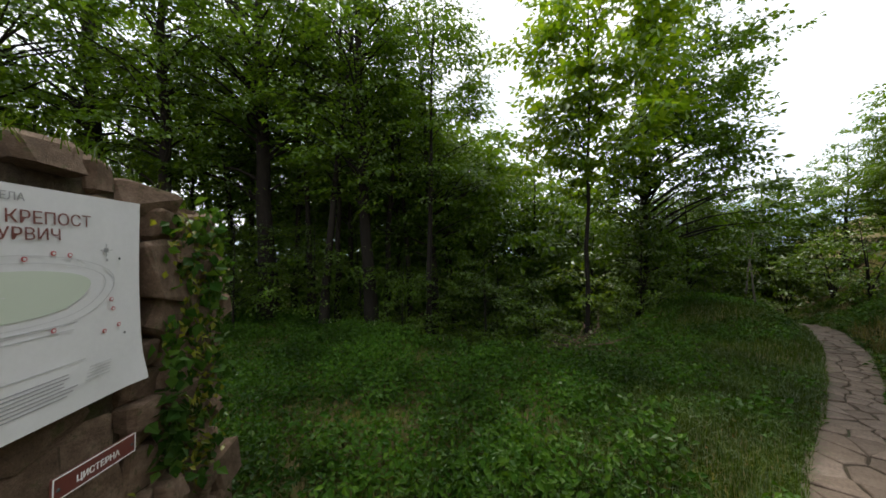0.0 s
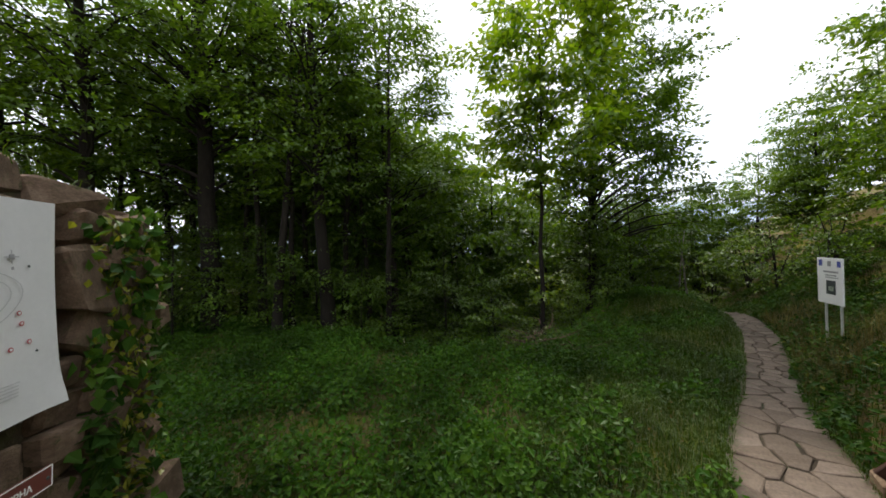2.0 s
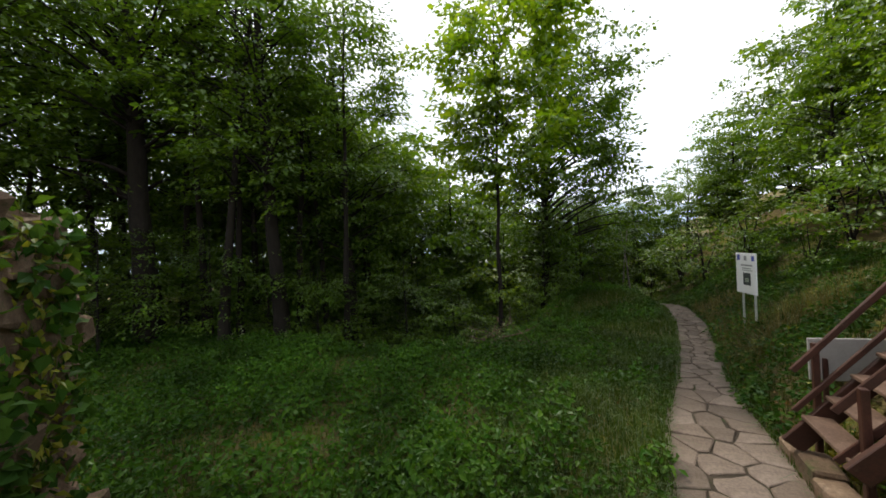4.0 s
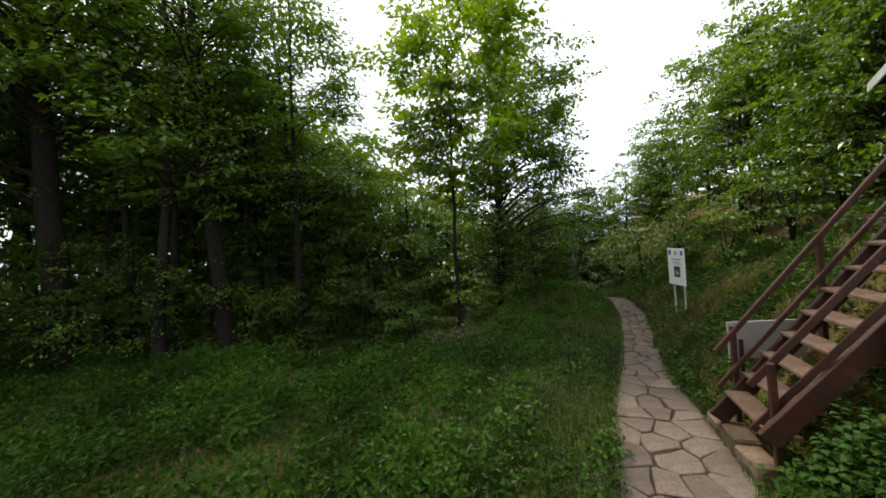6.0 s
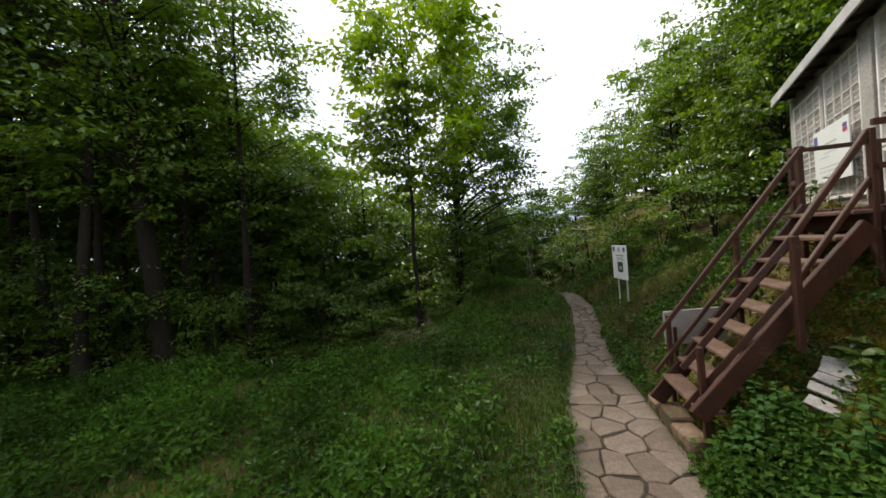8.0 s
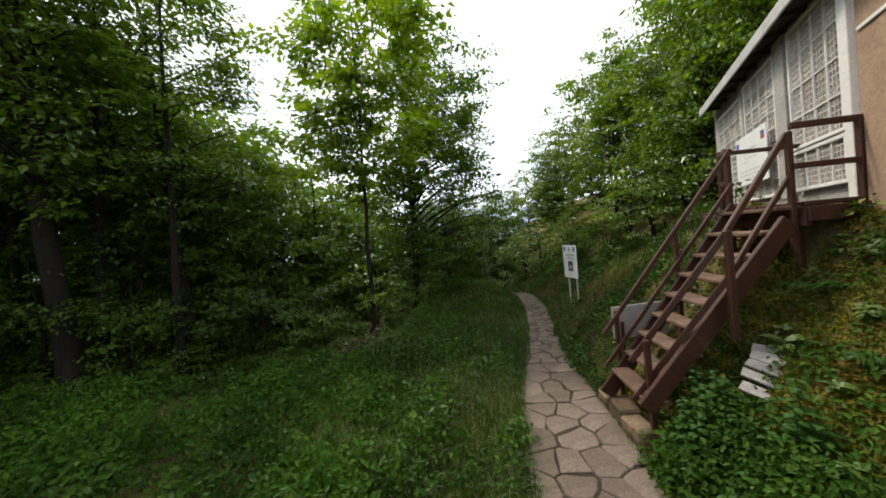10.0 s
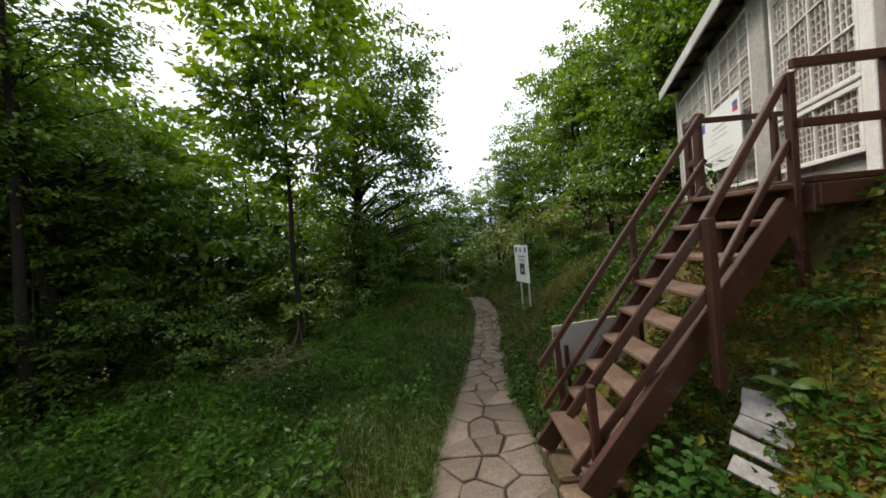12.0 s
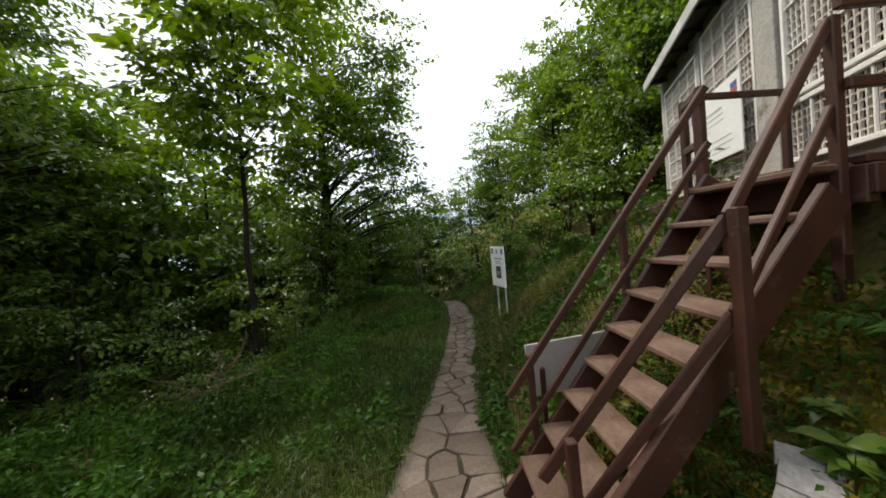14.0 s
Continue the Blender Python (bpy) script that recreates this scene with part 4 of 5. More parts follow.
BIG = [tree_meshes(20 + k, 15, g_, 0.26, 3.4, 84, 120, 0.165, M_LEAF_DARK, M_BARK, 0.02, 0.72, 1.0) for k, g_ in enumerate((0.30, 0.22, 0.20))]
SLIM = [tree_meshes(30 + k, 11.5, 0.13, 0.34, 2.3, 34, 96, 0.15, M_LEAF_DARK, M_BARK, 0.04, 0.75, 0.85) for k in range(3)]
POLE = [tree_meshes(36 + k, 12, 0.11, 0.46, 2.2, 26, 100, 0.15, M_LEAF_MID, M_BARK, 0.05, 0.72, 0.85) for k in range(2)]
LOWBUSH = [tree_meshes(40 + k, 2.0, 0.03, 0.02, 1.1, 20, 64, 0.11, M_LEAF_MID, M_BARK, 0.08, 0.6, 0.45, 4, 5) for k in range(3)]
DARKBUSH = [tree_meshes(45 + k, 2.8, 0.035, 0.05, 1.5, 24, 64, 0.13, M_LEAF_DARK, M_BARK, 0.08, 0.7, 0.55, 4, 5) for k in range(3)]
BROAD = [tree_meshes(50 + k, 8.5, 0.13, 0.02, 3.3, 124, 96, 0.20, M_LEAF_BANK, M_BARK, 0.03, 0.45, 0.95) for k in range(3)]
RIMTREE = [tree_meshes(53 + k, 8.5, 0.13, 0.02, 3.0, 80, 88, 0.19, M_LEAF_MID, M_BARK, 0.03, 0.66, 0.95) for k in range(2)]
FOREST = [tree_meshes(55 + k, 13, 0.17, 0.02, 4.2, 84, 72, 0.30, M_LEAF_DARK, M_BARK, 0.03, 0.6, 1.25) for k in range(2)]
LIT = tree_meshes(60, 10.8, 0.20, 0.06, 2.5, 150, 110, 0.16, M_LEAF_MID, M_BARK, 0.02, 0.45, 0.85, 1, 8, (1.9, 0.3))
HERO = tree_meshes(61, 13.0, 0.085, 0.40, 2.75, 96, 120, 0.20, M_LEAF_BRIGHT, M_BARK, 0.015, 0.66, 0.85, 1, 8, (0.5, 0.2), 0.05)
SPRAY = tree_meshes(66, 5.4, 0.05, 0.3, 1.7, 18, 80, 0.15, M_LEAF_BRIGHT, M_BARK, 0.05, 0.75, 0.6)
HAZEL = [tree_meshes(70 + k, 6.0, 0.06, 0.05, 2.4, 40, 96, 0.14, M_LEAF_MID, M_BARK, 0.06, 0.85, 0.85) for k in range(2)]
BIRCH = tree_meshes(75, 6.5, 0.05, 0.5, 1.3, 16, 80, 0.12, M_LEAF_MID, M_PALEBARK, 0.10, 0.6, 0.6)

L_BIG = "tall dark-barked broadleaf tree in dense leaf on the wooded slope"
L_SLIM = "slender dark-trunked young tree in leaf on the wooded slope"
L_POLE = "thin bare-stemmed tree with leaves only high up"
L_BROAD = "broad green tree leafy down to the bank"
L_FAR = "dense broadleaf tree deep in the wood"
plant_tree("tree", HERO, "thin young tree with light green leaves beside the slope", pose(-3.05, 9.5, ground_at(-3.05, 9.5), 1, 1, 0))
plant_tree("tree", SPRAY, "small light-leaved sapling on the slope", pose(-3.5, 10.6, ground_at(-3.5, 10.6), 0, 0, 100))
plant_tree("tree", LIT, "dense green tree with a thick dark trunk near the path", pose(-2.35, 12.9, ground_at(-2.35, 12.9), 0, 0, 0))
spec = [
    (BIG[0], L_BIG, [(70.0, 12.0, 10, 1.0), (88, 16.5, 80, 1.1), (47, 17.5, 220, 1.05)]),
    (BIG[1], L_BIG, [(54.6, 10.2, 60, 0.95), (64, 15.5, 10, 1.0), (82, 12.6, 120, 0.95)]),
    (BIG[2], L_BIG, [(42.5, 11.2, 100, 0.86), (76, 18.5, 170, 1.05), (95, 13.5, 70, 1.0), (58, 19.5, 20, 1.1)]),
    (SLIM[0], L_SLIM, [(61.6, 10.2, 0, 1.0), (47.7, 11.2, 120, 0.95), (66, 13.2, 40, 1.0)]),
    (SLIM[1], L_SLIM, [(51.6, 10.8, 70, 1.0), (57.5, 12.5, 10, 1.0), (74, 14.5, 300, 1.0)]),
    (SLIM[2], L_SLIM, [(39.5, 12.4, 50, 0.85), (71.5, 15.2, 20, 1.0)]),
    (POLE[0], L_POLE, [(44.5, 9.8, 10, 0.95), (49.6, 12.8, 50, 1.0), (63.6, 11.8, 250, 1.0)]),
    (POLE[1], L_POLE, [(53.0, 11.6, 300, 1.0), (41.8, 13.0, 80, 0.9), (59.6, 11.2, 130, 1.0)]),
]
for meshes, label, places in spec:
    for az, dist, turn, s in places:
        x, y = bearing(az, dist)
        plant_tree("tree", meshes, label, pose(x, y, ground_at(x, y), rng.normal(0, 1.5), rng.normal(0, 1.5), turn) @ Matrix.Scale(s, 4), "trees of the wooded slope")
# the deep wood: crowns that close the view down the slope
wood_r = np.random.default_rng(77)
for k, (az, dist, top) in enumerate([(100, 20, 10), (93, 17, 9), (86, 19, 10), (79, 16, 9), (72.5, 18.5, 10), (66, 16.5, 10), (60.5, 18, 10), (55, 15.5, 10), (49.5, 17.5, 10.5), (44.5, 15.5, 10), (40, 17.0, 10), (36, 14.5, 8.2), (31.5, 17, 7.6), (27, 15.5, 6.6), (22.5, 18.5, 7.0), (17.5, 20.5, 7.2), (25, 20, 7.4), (20, 16, 5.6), (107, 17, 10), (116, 19, 10), (9.5, 19, 5.2), (3.5, 20, 5.0), (-2.5, 21, 5.4), (-9, 21, 6.4), (-14, 20, 5.6), (-19, 20, 6.6), (-25, 19, 7.6), (-31, 19, 9.0), (-37, 18, 10), (-44, 17, 11), (-52, 17, 11), (52, 22, 10), (41, 22, 9)]):
    x, y = bearing(az, dist)
    g = ground_at(x, y) - 0.2
    plant_tree("tree", FOREST[k % 2], L_FAR, pose(x, y, g, 0, 0, wood_r.uniform(0, 360)) @ Matrix.Scale(min(1.6, max(0.45, (top - g) / 13)), 4), "trees of the deep wood")
for k, (x, y, turn, s) in enumerate([(5.7, 13.8, 0, 0.66), (7.4, 11.2, 120, 0.80), (6.4, 9.6, 250, 0.62), (7.2, 16.8, 220, 0.85), (9.8, 13.0, 70, 0.95), (4.2, 18.8, 300, 0.42), (8.8, 8.8, 20, 0.9), (5.4, 21.0, 90, 0.55), (11, 9.6, 160, 1.1), (1.9, 22.0, 30, 0.8), (-0.9, 22.5, 210, 0.85), (-3.6, 21.0, 110, 0.75), (12.5, 15, 10, 1.2), (9.8, 4.6, 60, 1.0), (-1.2, 19.6, 300, 0.62), (1.0, 21.0, 250, 0.7)]):
    plant_tree("tree", BROAD[k % 3] if x > 3.5 else RIMTREE[k % 2], L_BROAD, pose(x, y, ground_at(x, y) - 0.2, 0, 0, turn) @ Matrix.Scale(s, 4), "trees on the bank")
for k, (x, y, turn, s) in enumerate([(-6.0, 15.6, 35, 1.25), (-7.6, 14.6, 140, 1.25), (-4.0, 17.2, 260, 1.1), (-3.6, 12.4, 80, 0.85), (-5.6, 8.2, 0, 0.72), (-4.3, 9.0, 90, 0.62), (-3.4, 10.2, 150, 0.62), (-2.2, 11.6, 200, 0.56), (-7.4, 7.4, 250, 0.7), (-10.4, 6.6, 20, 0.72), (-13.0, 6.4, 70, 0.8), (-4.6, 11.4, 310, 0.8), (-2.2, 16.2, 40, 0.8), (-15, 5.5, 200, 0.9), (-6.3, 10.5, 120, 0.9), (-4.4, 14.5, 60, 0.9), (-8.6, 9.6, 10, 0.85), (-9.6, 4.9, 40, 0.62), (-9.0, 6.2, 160, 0.7), (-10.6, 3.0, 280, 0.6), (-7.4, 6.4, 330, 0.55), (-12.2, 4.6, 90, 0.8)]):
    plant_tree("tree", HAZEL[k % 2], "low leafy hazel with spreading layered branches", pose(x, y, ground_at(x, y), 0, 0, turn) @ Matrix.Scale(s, 4), "hazels at the rim")
for k, (x, y, turn, top) in enumerate([(-4.3, 13.2, 0, 4.6), (-5.9, 13.0, 100, 4.8), (-7.6, 12.0, 200, 5.4), (-1.9, 15.2, 300, 4.6), (-3.2, 15.6, 40, 5.0), (-1.2, 14.3, 150, 4.4)]):
    g = ground_at(x, y) - 0.1
    plant_tree("tree", RIMTREE[k % 2], "bushy green tree leafy to the ground at the rim", pose(x, y, g, 0, 0, turn) @ Matrix.Scale(min(0.95, (top - g) / 8.5), 4), "bushy trees at the rim")
for k, (x, y, turn) in enumerate([(-0.9, 15.6, 0), (-0.55, 15.9, 120), (0.2, 16.6, 240), (0.55, 16.4, 60)]):
    plant_tree("birch", BIRCH, "thin pale-stemmed birch at the end of the path", pose(x, y, ground_at(x, y), 0, 0, turn) @ Matrix.Scale(0.8, 4), "pale birches")
bush_r = np.random.default_rng(4)
for k, (x, y, s) in enumerate([(3.9, 10.4, 0.7), (4.6, 9.2, 0.8), (3.3, 12.6, 0.8), (2.8, 14.8, 0.9), (5.4, 8.3, 0.8), (4.9, 11.2, 0.9), (1.4, 18.0, 1.0), (0.2, 18.4, 1.0), (-1.3, 18.0, 1.0), (5.9, 10.0, 1.0), (3.9, 14.2, 1.0), (2.5, 17.4, 1.0), (-0.6, 19.5, 1.3), (1.2, 19.8, 1.4)]):
    plant_tree("shrub", (DARKBUSH if k % 2 else LOWBUSH)[k % 3], "dense green shrub on the bank behind the path", pose(x, y, ground_at(x, y), 0, 0, bush_r.uniform(0, 360)) @ Matrix.Scale(s, 4), "shrubs")
for k, (x, y, s) in enumerate([(-11.6, 3.4, 0.6), (-12.8, 2.6, 0.7), (-13.8, 3.8, 0.7), (-15.5, 2.4, 0.8), (-16.5, 4.2, 0.9), (-14.6, 0.8, 0.8), (-18.5, 2.6, 1.0)]):
    plant_tree("shrub", DARKBUSH[k % 3], "dark leafy shrub in the shade of the slope", pose(x, y, ground_at(x, y), 0, 0, 70 * k) @ Matrix.Scale(s, 4), "shade shrubs")
for k in range(30):
    x = -15 + 0.45 * k + bush_r.normal(0, 0.3)
    y = float(np.interp(x, EDGE_X, EDGE_Y)) + bush_r.uniform(1.2, 5.5)
    plant_tree("shrub", DARKBUSH[k % 3], "dark leafy shrub in the shade of the slope", pose(x, y, ground_at(x, y), 0, 0, bush_r.uniform(0, 360)) @ Matrix.Scale(bush_r.uniform(0.5, 0.9), 4), "shade shrubs")

# ---------------------------------------------------------------- ground cover
def scatter(n, x0, x1, y0, y1, keep, seed):
    r = np.random.default_rng(seed)
    x, y = r.uniform(x0, x1, n), r.uniform(y0, y1, n)
    k = keep(x, y, r)
    x, y = x[k], y[k]
    return np.stack([x, y, land(x, y)], -1)


def off_path(x, y, gap=0.0):
    return (x < np.interp(y, PATH_Y, PATH_L) - gap) | (x > np.interp(y, PATH_Y, PATH_R) + gap)


def off_wall(x, y):
    d = (x - WALL_O.x) * WALL_N.x + (y - WALL_O.y) * WALL_N.y
    s = (x - WALL_O.x) * WALL_D.x + (y - WALL_O.y) * WALL_D.y
    return (d > 0.02) | (s > 1.15)


def meadow(x, y):
    return (y < np.interp(x, EDGE_X, EDGE_Y) + 1.2) | (x > -1.0)


def patchy(x, y, f, lo):
    return np.sin(f * x + 1.3 * np.sin(f * 0.7 * y)) * np.cos(f * 0.9 * y - 0.8 * np.sin(f * 0.6 * x)) > lo


def stuff(name, vf, mat, label, category):
    return tagged(new(name, array_mesh(name, *vf, mat)), label, category, kind="stuff")


def rosettes(p, n, size, spread, tall, seed, **kw):
    """Leafy weeds: n leaves round each point."""
    r = np.random.default_rng(seed)
    m = len(p) * n
    q = np.repeat(p, n, axis=0)
    yaw = r.uniform(0, 6.283, m)
    hgt = r.uniform(0.15, 1.0, m) * np.repeat(r.uniform(0.5, 1.3, len(p)), n) * tall
    rad = spread * r.uniform(0.1, 1.0, m) * (1.1 - 0.6 * hgt / (tall * 1.3))
    q = q + np.stack([np.cos(yaw) * rad, np.sin(yaw) * rad, hgt], -1)
    return leaves(q, size, kw.get("flat", 0.62), kw.get("width", 0.62), 0.2, r, yaw)


left = lambda x, y, r: meadow(x, y) & off_path(x, y, 0.02) & off_wall(x, y) & (x < np.interp(y, PATH_Y, PATH_L)) & (np.hypot(x, y) > 1.6)
g1 = scatter(72000, -13, 1.3, 0.4, 8, left, 1)
g2 = scatter(46000, -2.6, 1.4, 6, 16, left, 2)
g3 = scatter(30000, -1.6, 1.3, 1.4, 8, left, 61)
stuff("meadow_grass", joined(blades(g3, 0.17, 0.008, 0.7), blades(g1, 0.13, 0.007, 0.7), blades(g2, 0.16, 0.009, 0.7)), M_GRASS, "short green grass of the meadow beside the path", "grass")
w1 = scatter(5200, -13, 1.0, 0.6, 7.6, lambda x, y, r: left(x, y, r) & (patchy(x, y, 1.6, -0.35)), 3)
w2 = scatter(3000, -13, 0.4, 0.6, 7.0, lambda x, y, r: left(x, y, r) & (patchy(x, y, 2.3, 0.1)), 4)
w3 = scatter(2400, -2.4, 1.0, 7, 16, lambda x, y, r: left(x, y, r) & (patchy(x, y, 1.3, -0.2)), 5)
w4 = scatter(5200, -12, 0.6, 0.6, 8.0, lambda x, y, r: left(x, y, r) & patchy(x, y, 1.4, -0.15) & (y < 6.6) & (x < -0.2), 7)
stuff("meadow_weeds", joined(rosettes(w4, 16, 0.070, 0.14, 0.36, 21, flat=0.5, width=0.6), rosettes(w1, 11, 0.062, 0.11, 0.15, 1), rosettes(w2, 13, 0.095, 0.14, 0.24, 2), rosettes(w3, 12, 0.075, 0.14, 0.2, 3)), M_WEED, "low leafy weeds and nettles covering the meadow", "weeds")
rim = scatter(2600, -13, -0.6, 3.5, 14, lambda x, y, r: (np.abs(y - np.interp(x, EDGE_X, EDGE_Y)) < 0.55) | ((x > -2.6) & (np.abs(x - np.interp(y, EDGE_Y, EDGE_X)) < 0.4)), 6)
stuff("rim_weeds", joined(rosettes(rim, 13, 0.075, 0.12, 0.34, 4), blades(np.repeat(rim, 3, axis=0), 0.34, 0.007, 0.4)), M_WEED, "taller weeds along the rim of the slope", "weeds")
dr = scatter(2600, -12, 1.2, 0.6, 7, lambda x, y, r: left(x, y, r) & (patchy(x, y, 2.9, 0.35)), 8)
stuff("dry_stalks", blades(dr, 0.17, 0.005, 0.8), M_DRY, "dry straw-coloured stalks among the meadow grass", "dry grass")
slope_floor = np.concatenate([scatter(5000, -16, 0, 5, 19, lambda x, y, r: ~meadow(x, y), 9), scatter(2500, -24, -11.5, -3, 7, lambda x, y, r: x < 0, 91)])
stuff("slope_undergrowth", rosettes(slope_floor, 7, 0.09, 0.16, 0.16, 5), M_LEAF_DARK, "sparse dark undergrowth on the forest floor", "undergrowth")

right = lambda x, y, r: (x > np.interp(y, PATH_Y, PATH_R) + 0.02) & ~((x > FAC_O.x + (y - FAC_O.y) * 0.411 - np.where(y < 3.35, 0.05, 0.45)) & (y < 7.5) & (y > 0.5))
b1 = scatter(26000, 1.2, 5.0, 5.0, 17, right, 10)
b0 = scatter(9000, 1.2, 4.2, -2, 5.0, lambda x, y, r: right(x, y, r) & patchy(x, y, 2.6, -0.1), 11)
b4 = scatter(900, 1.8, 3.3, 1.8, 4.3, lambda x, y, r: right(x, y, r), 19)
stuff("bank_grass", joined(blades(b1, 0.20, 0.008, 0.6), blades(b0, 0.15, 0.007, 0.7)), M_GRASS, "rough grass on the bank", "grass")
b2 = scatter(2600, 1.3, 5.0, 4.6, 16, lambda x, y, r: right(x, y, r) & patchy(x, y, 1.9, -0.3), 12)
b3 = scatter(260, 1.3, 3.3, -1.5, 3.5, lambda x, y, r: right(x, y, r) & patchy(x, y, 2.2, 0.0), 13)
stuff("bank_weeds", joined(rosettes(b2, 12, 0.085, 0.14, 0.24, 6), rosettes(b3, 10, 0.062, 0.12, 0.16, 7), rosettes(b4, 7, 0.05, 0.09, 0.12, 71)), M_IVY, "leafy weeds on the bank", "weeds")
lush = scatter(640, 1.36, 1.9, 1.5, 3.20, right, 14)
stuff("bank_herbs", rosettes(lush, 16, 0.052, 0.12, 0.36, 8, flat=0.55, width=0.65), M_IVY, "leafy green herbs at the foot of the bank", "herbs")
mo = scatter(40000, 1.7, 4.0, 0.5, 4.4, lambda x, y, r: right(x, y, r) & patchy(x, y, 1.7, -0.85), 17)
stuff("moss", rosettes(mo, 2, 0.028, 0.03, 0.025, 10, flat=0.3, width=0.8), M_MOSS, "yellow-green moss on the bank", "moss")
li = scatter(5200, 1.5, 4.2, 0.5, 9, lambda x, y, r: right(x, y, r), 18)
stuff("leaf_litter", leaves(li + [0, 0, 0.015], 0.06, 0.75, 0.7, 0.1), M_LITTER, "brown dead leaves lying on the bank", "leaf litter")
yl = scatter(90, 1.5, 3.4, 1.5, 12, right, 15)
stuff("yellow_weeds", rosettes(yl, 8, 0.08, 0.12, 0.2, 9), M_YELLOW, "yellowing leaves on the bank", "weeds")
dry2 = scatter(5200, 1.3, 3.2, 6.4, 12, lambda x, y, r: right(x, y, r) & patchy(x, y, 1.4, 0.0), 16)
stuff("dry_bank_grass", blades(dry2, 0.38, 0.006, 0.45), M_DRY, "tall straw-coloured grass round the board", "dry grass")


edge_y = np.random.default_rng(41).uniform(1.5, 15, 5200)
edge_r = np.random.default_rng(42)
on_left = edge_r.random(5200) < 0.55
edge_x = np.where(on_left, np.interp(edge_y, PATH_Y, PATH_L) - np.abs(edge_r.normal(0, 0.07, 5200)) + 0.04, np.interp(edge_y, PATH_Y, PATH_R) + np.abs(edge_r.normal(0, 0.07, 5200)) - 0.03)
ep = np.stack([edge_x, edge_y, land(edge_x, edge_y)], -1)
stuff("path_edge_grass", blades(ep, 0.13, 0.007, 1.1), M_GRASS, "grass leaning over the edge of the path", "grass")
dl = scatter(900, -12, 1, 0.8, 6.5, left, 43)
stuff("meadow_litter", leaves(dl + [0, 0, 0.07], 0.05, 0.6, 0.6, 0.1), M_LITTER, "brown withered leaves among the weeds", "leaf litter")
fl = scatter(130, -9, -1.4, 3.5, 9, lambda x, y, r: (np.abs(y - np.interp(x, EDGE_X, EDGE_Y)) < 0.4), 44)
fr = np.random.default_rng(45)
heads = np.repeat(fl, 9, axis=0) + np.stack([fr.normal(0, 0.018, len(fl) * 9), fr.normal(0, 0.018, len(fl) * 9), fr.uniform(0.30, 0.52, len(fl) * 9)], -1)
stuff("rim_flower_heads", leaves(heads, 0.03, 0.4, 0.7, 0.0, fr), M_PETAL, "pale flower spikes at the rim of the slope", "flowers")
stuff("rim_flower_stalks", blades(np.repeat(fl, 2, axis=0), 0.5, 0.006, 0.12), M_GRASS, "thin upright flower stalks at the rim", "stalks")


def long_leaf(length, width, bend, mat, name="leaf"):
    """A leaf of six cross strips, creased along the rib and arching over."""
    V, F = [], []
    prof = [0.12, 0.62, 0.95, 1.0, 0.72, 0.36, 0.04]
    for k, w in enumerate(prof):
        f = k / 6
        x, z = length * f * (1 - 0.18 * bend * f), length * (0.55 * f - bend * f * f * 0.75)
        for q in (-1, 0, 1):
            V.append((x, q * w * width / 2, z + abs(q) * 0.06 * width))
    for k in range(6):
        for q in (0, 1):
            a = 3 * k + q
            F.append((a, a + 1, a + 4, a + 3))
    return array_mesh(name, V, F, mat, True)


ROSETTE_LEAVES = [long_leaf(0.20, 0.088, b_, M_BROADLEAF) for b_ in (0.7, 0.95, 1.15)]


def rosette_plant(x, y, scale, seed, label):
    r = np.random.default_rng(seed)
    t = thing("broadleaf_plant", label, "plant", pose(x, y, ground_at(x, y, 0.02), 0, -18, 0) @ Matrix.Scale(scale, 4))
    for k in range(11):
        o = part("leaf", ROSETTE_LEAVES[k % 3], None, t)
        o.matrix_local = pose(0, 0, 0.012 * k, r.normal(0, 10), r.uniform(-35, 8), k * 137.5 + r.normal(0, 12)) @ Matrix.Scale(r.uniform(0.65, 1.1), 4)


for k, (x, y, s_) in enumerate([(2.52, 3.16, 0.9), (2.35, 2.62, 0.6), (2.75, 2.80, 0.6), (2.66, 3.34, 0.6), (2.05, 2.25, 0.6), (3.0, 3.0, 0.6)]):
    rosette_plant(x, y, s_, 80 + k, "light green broad-leaved rosette plant on the bank")

NETTLE_LEAF = long_leaf(0.115, 0.070, 0.8, M_NETTLE)


def nettle(x, y, tall, seed):
    r = np.random.default_rng(seed)
    t = thing("nettle", "upright nettle with paired toothed leaves beside the stair", "plant", pose(x, y, ground_at(x, y), r.normal(0, 6), r.normal(0, 6), r.uniform(0, 360)), "nettles by the stair")
    pts = np.stack([np.zeros(5), np.zeros(5), np.linspace(-0.05, tall, 5)], -1)
    part("stem", array_mesh("stem", *tubes([(pts, np.linspace(0.005, 0.002, 5))], 5), M_NETTLE, True), None, t)
    n = int(tall / 0.055)
    for k in range(n):
        z = tall * (0.25 + 0.75 * k / n)
        for side in (0, 180):
            o = part("leaf", NETTLE_LEAF, None, t)
            o.matrix_local = pose(0, 0, z, 0, r.uniform(-5, 25), side + 90 * k + r.normal(0, 12)) @ Matrix.Scale(1.15 - 0.6 * k / n, 4)


nr = np.random.default_rng(90)
for k in range(30):
    nettle(nr.uniform(1.42, 2.05), nr.uniform(2.3, 3.20), nr.uniform(0.26, 0.55), 100 + k)
for k in range(14):
    nettle(nr.uniform(1.44, 1.85), nr.uniform(2.95, 3.20), nr.uniform(0.40, 0.62), 140 + k)


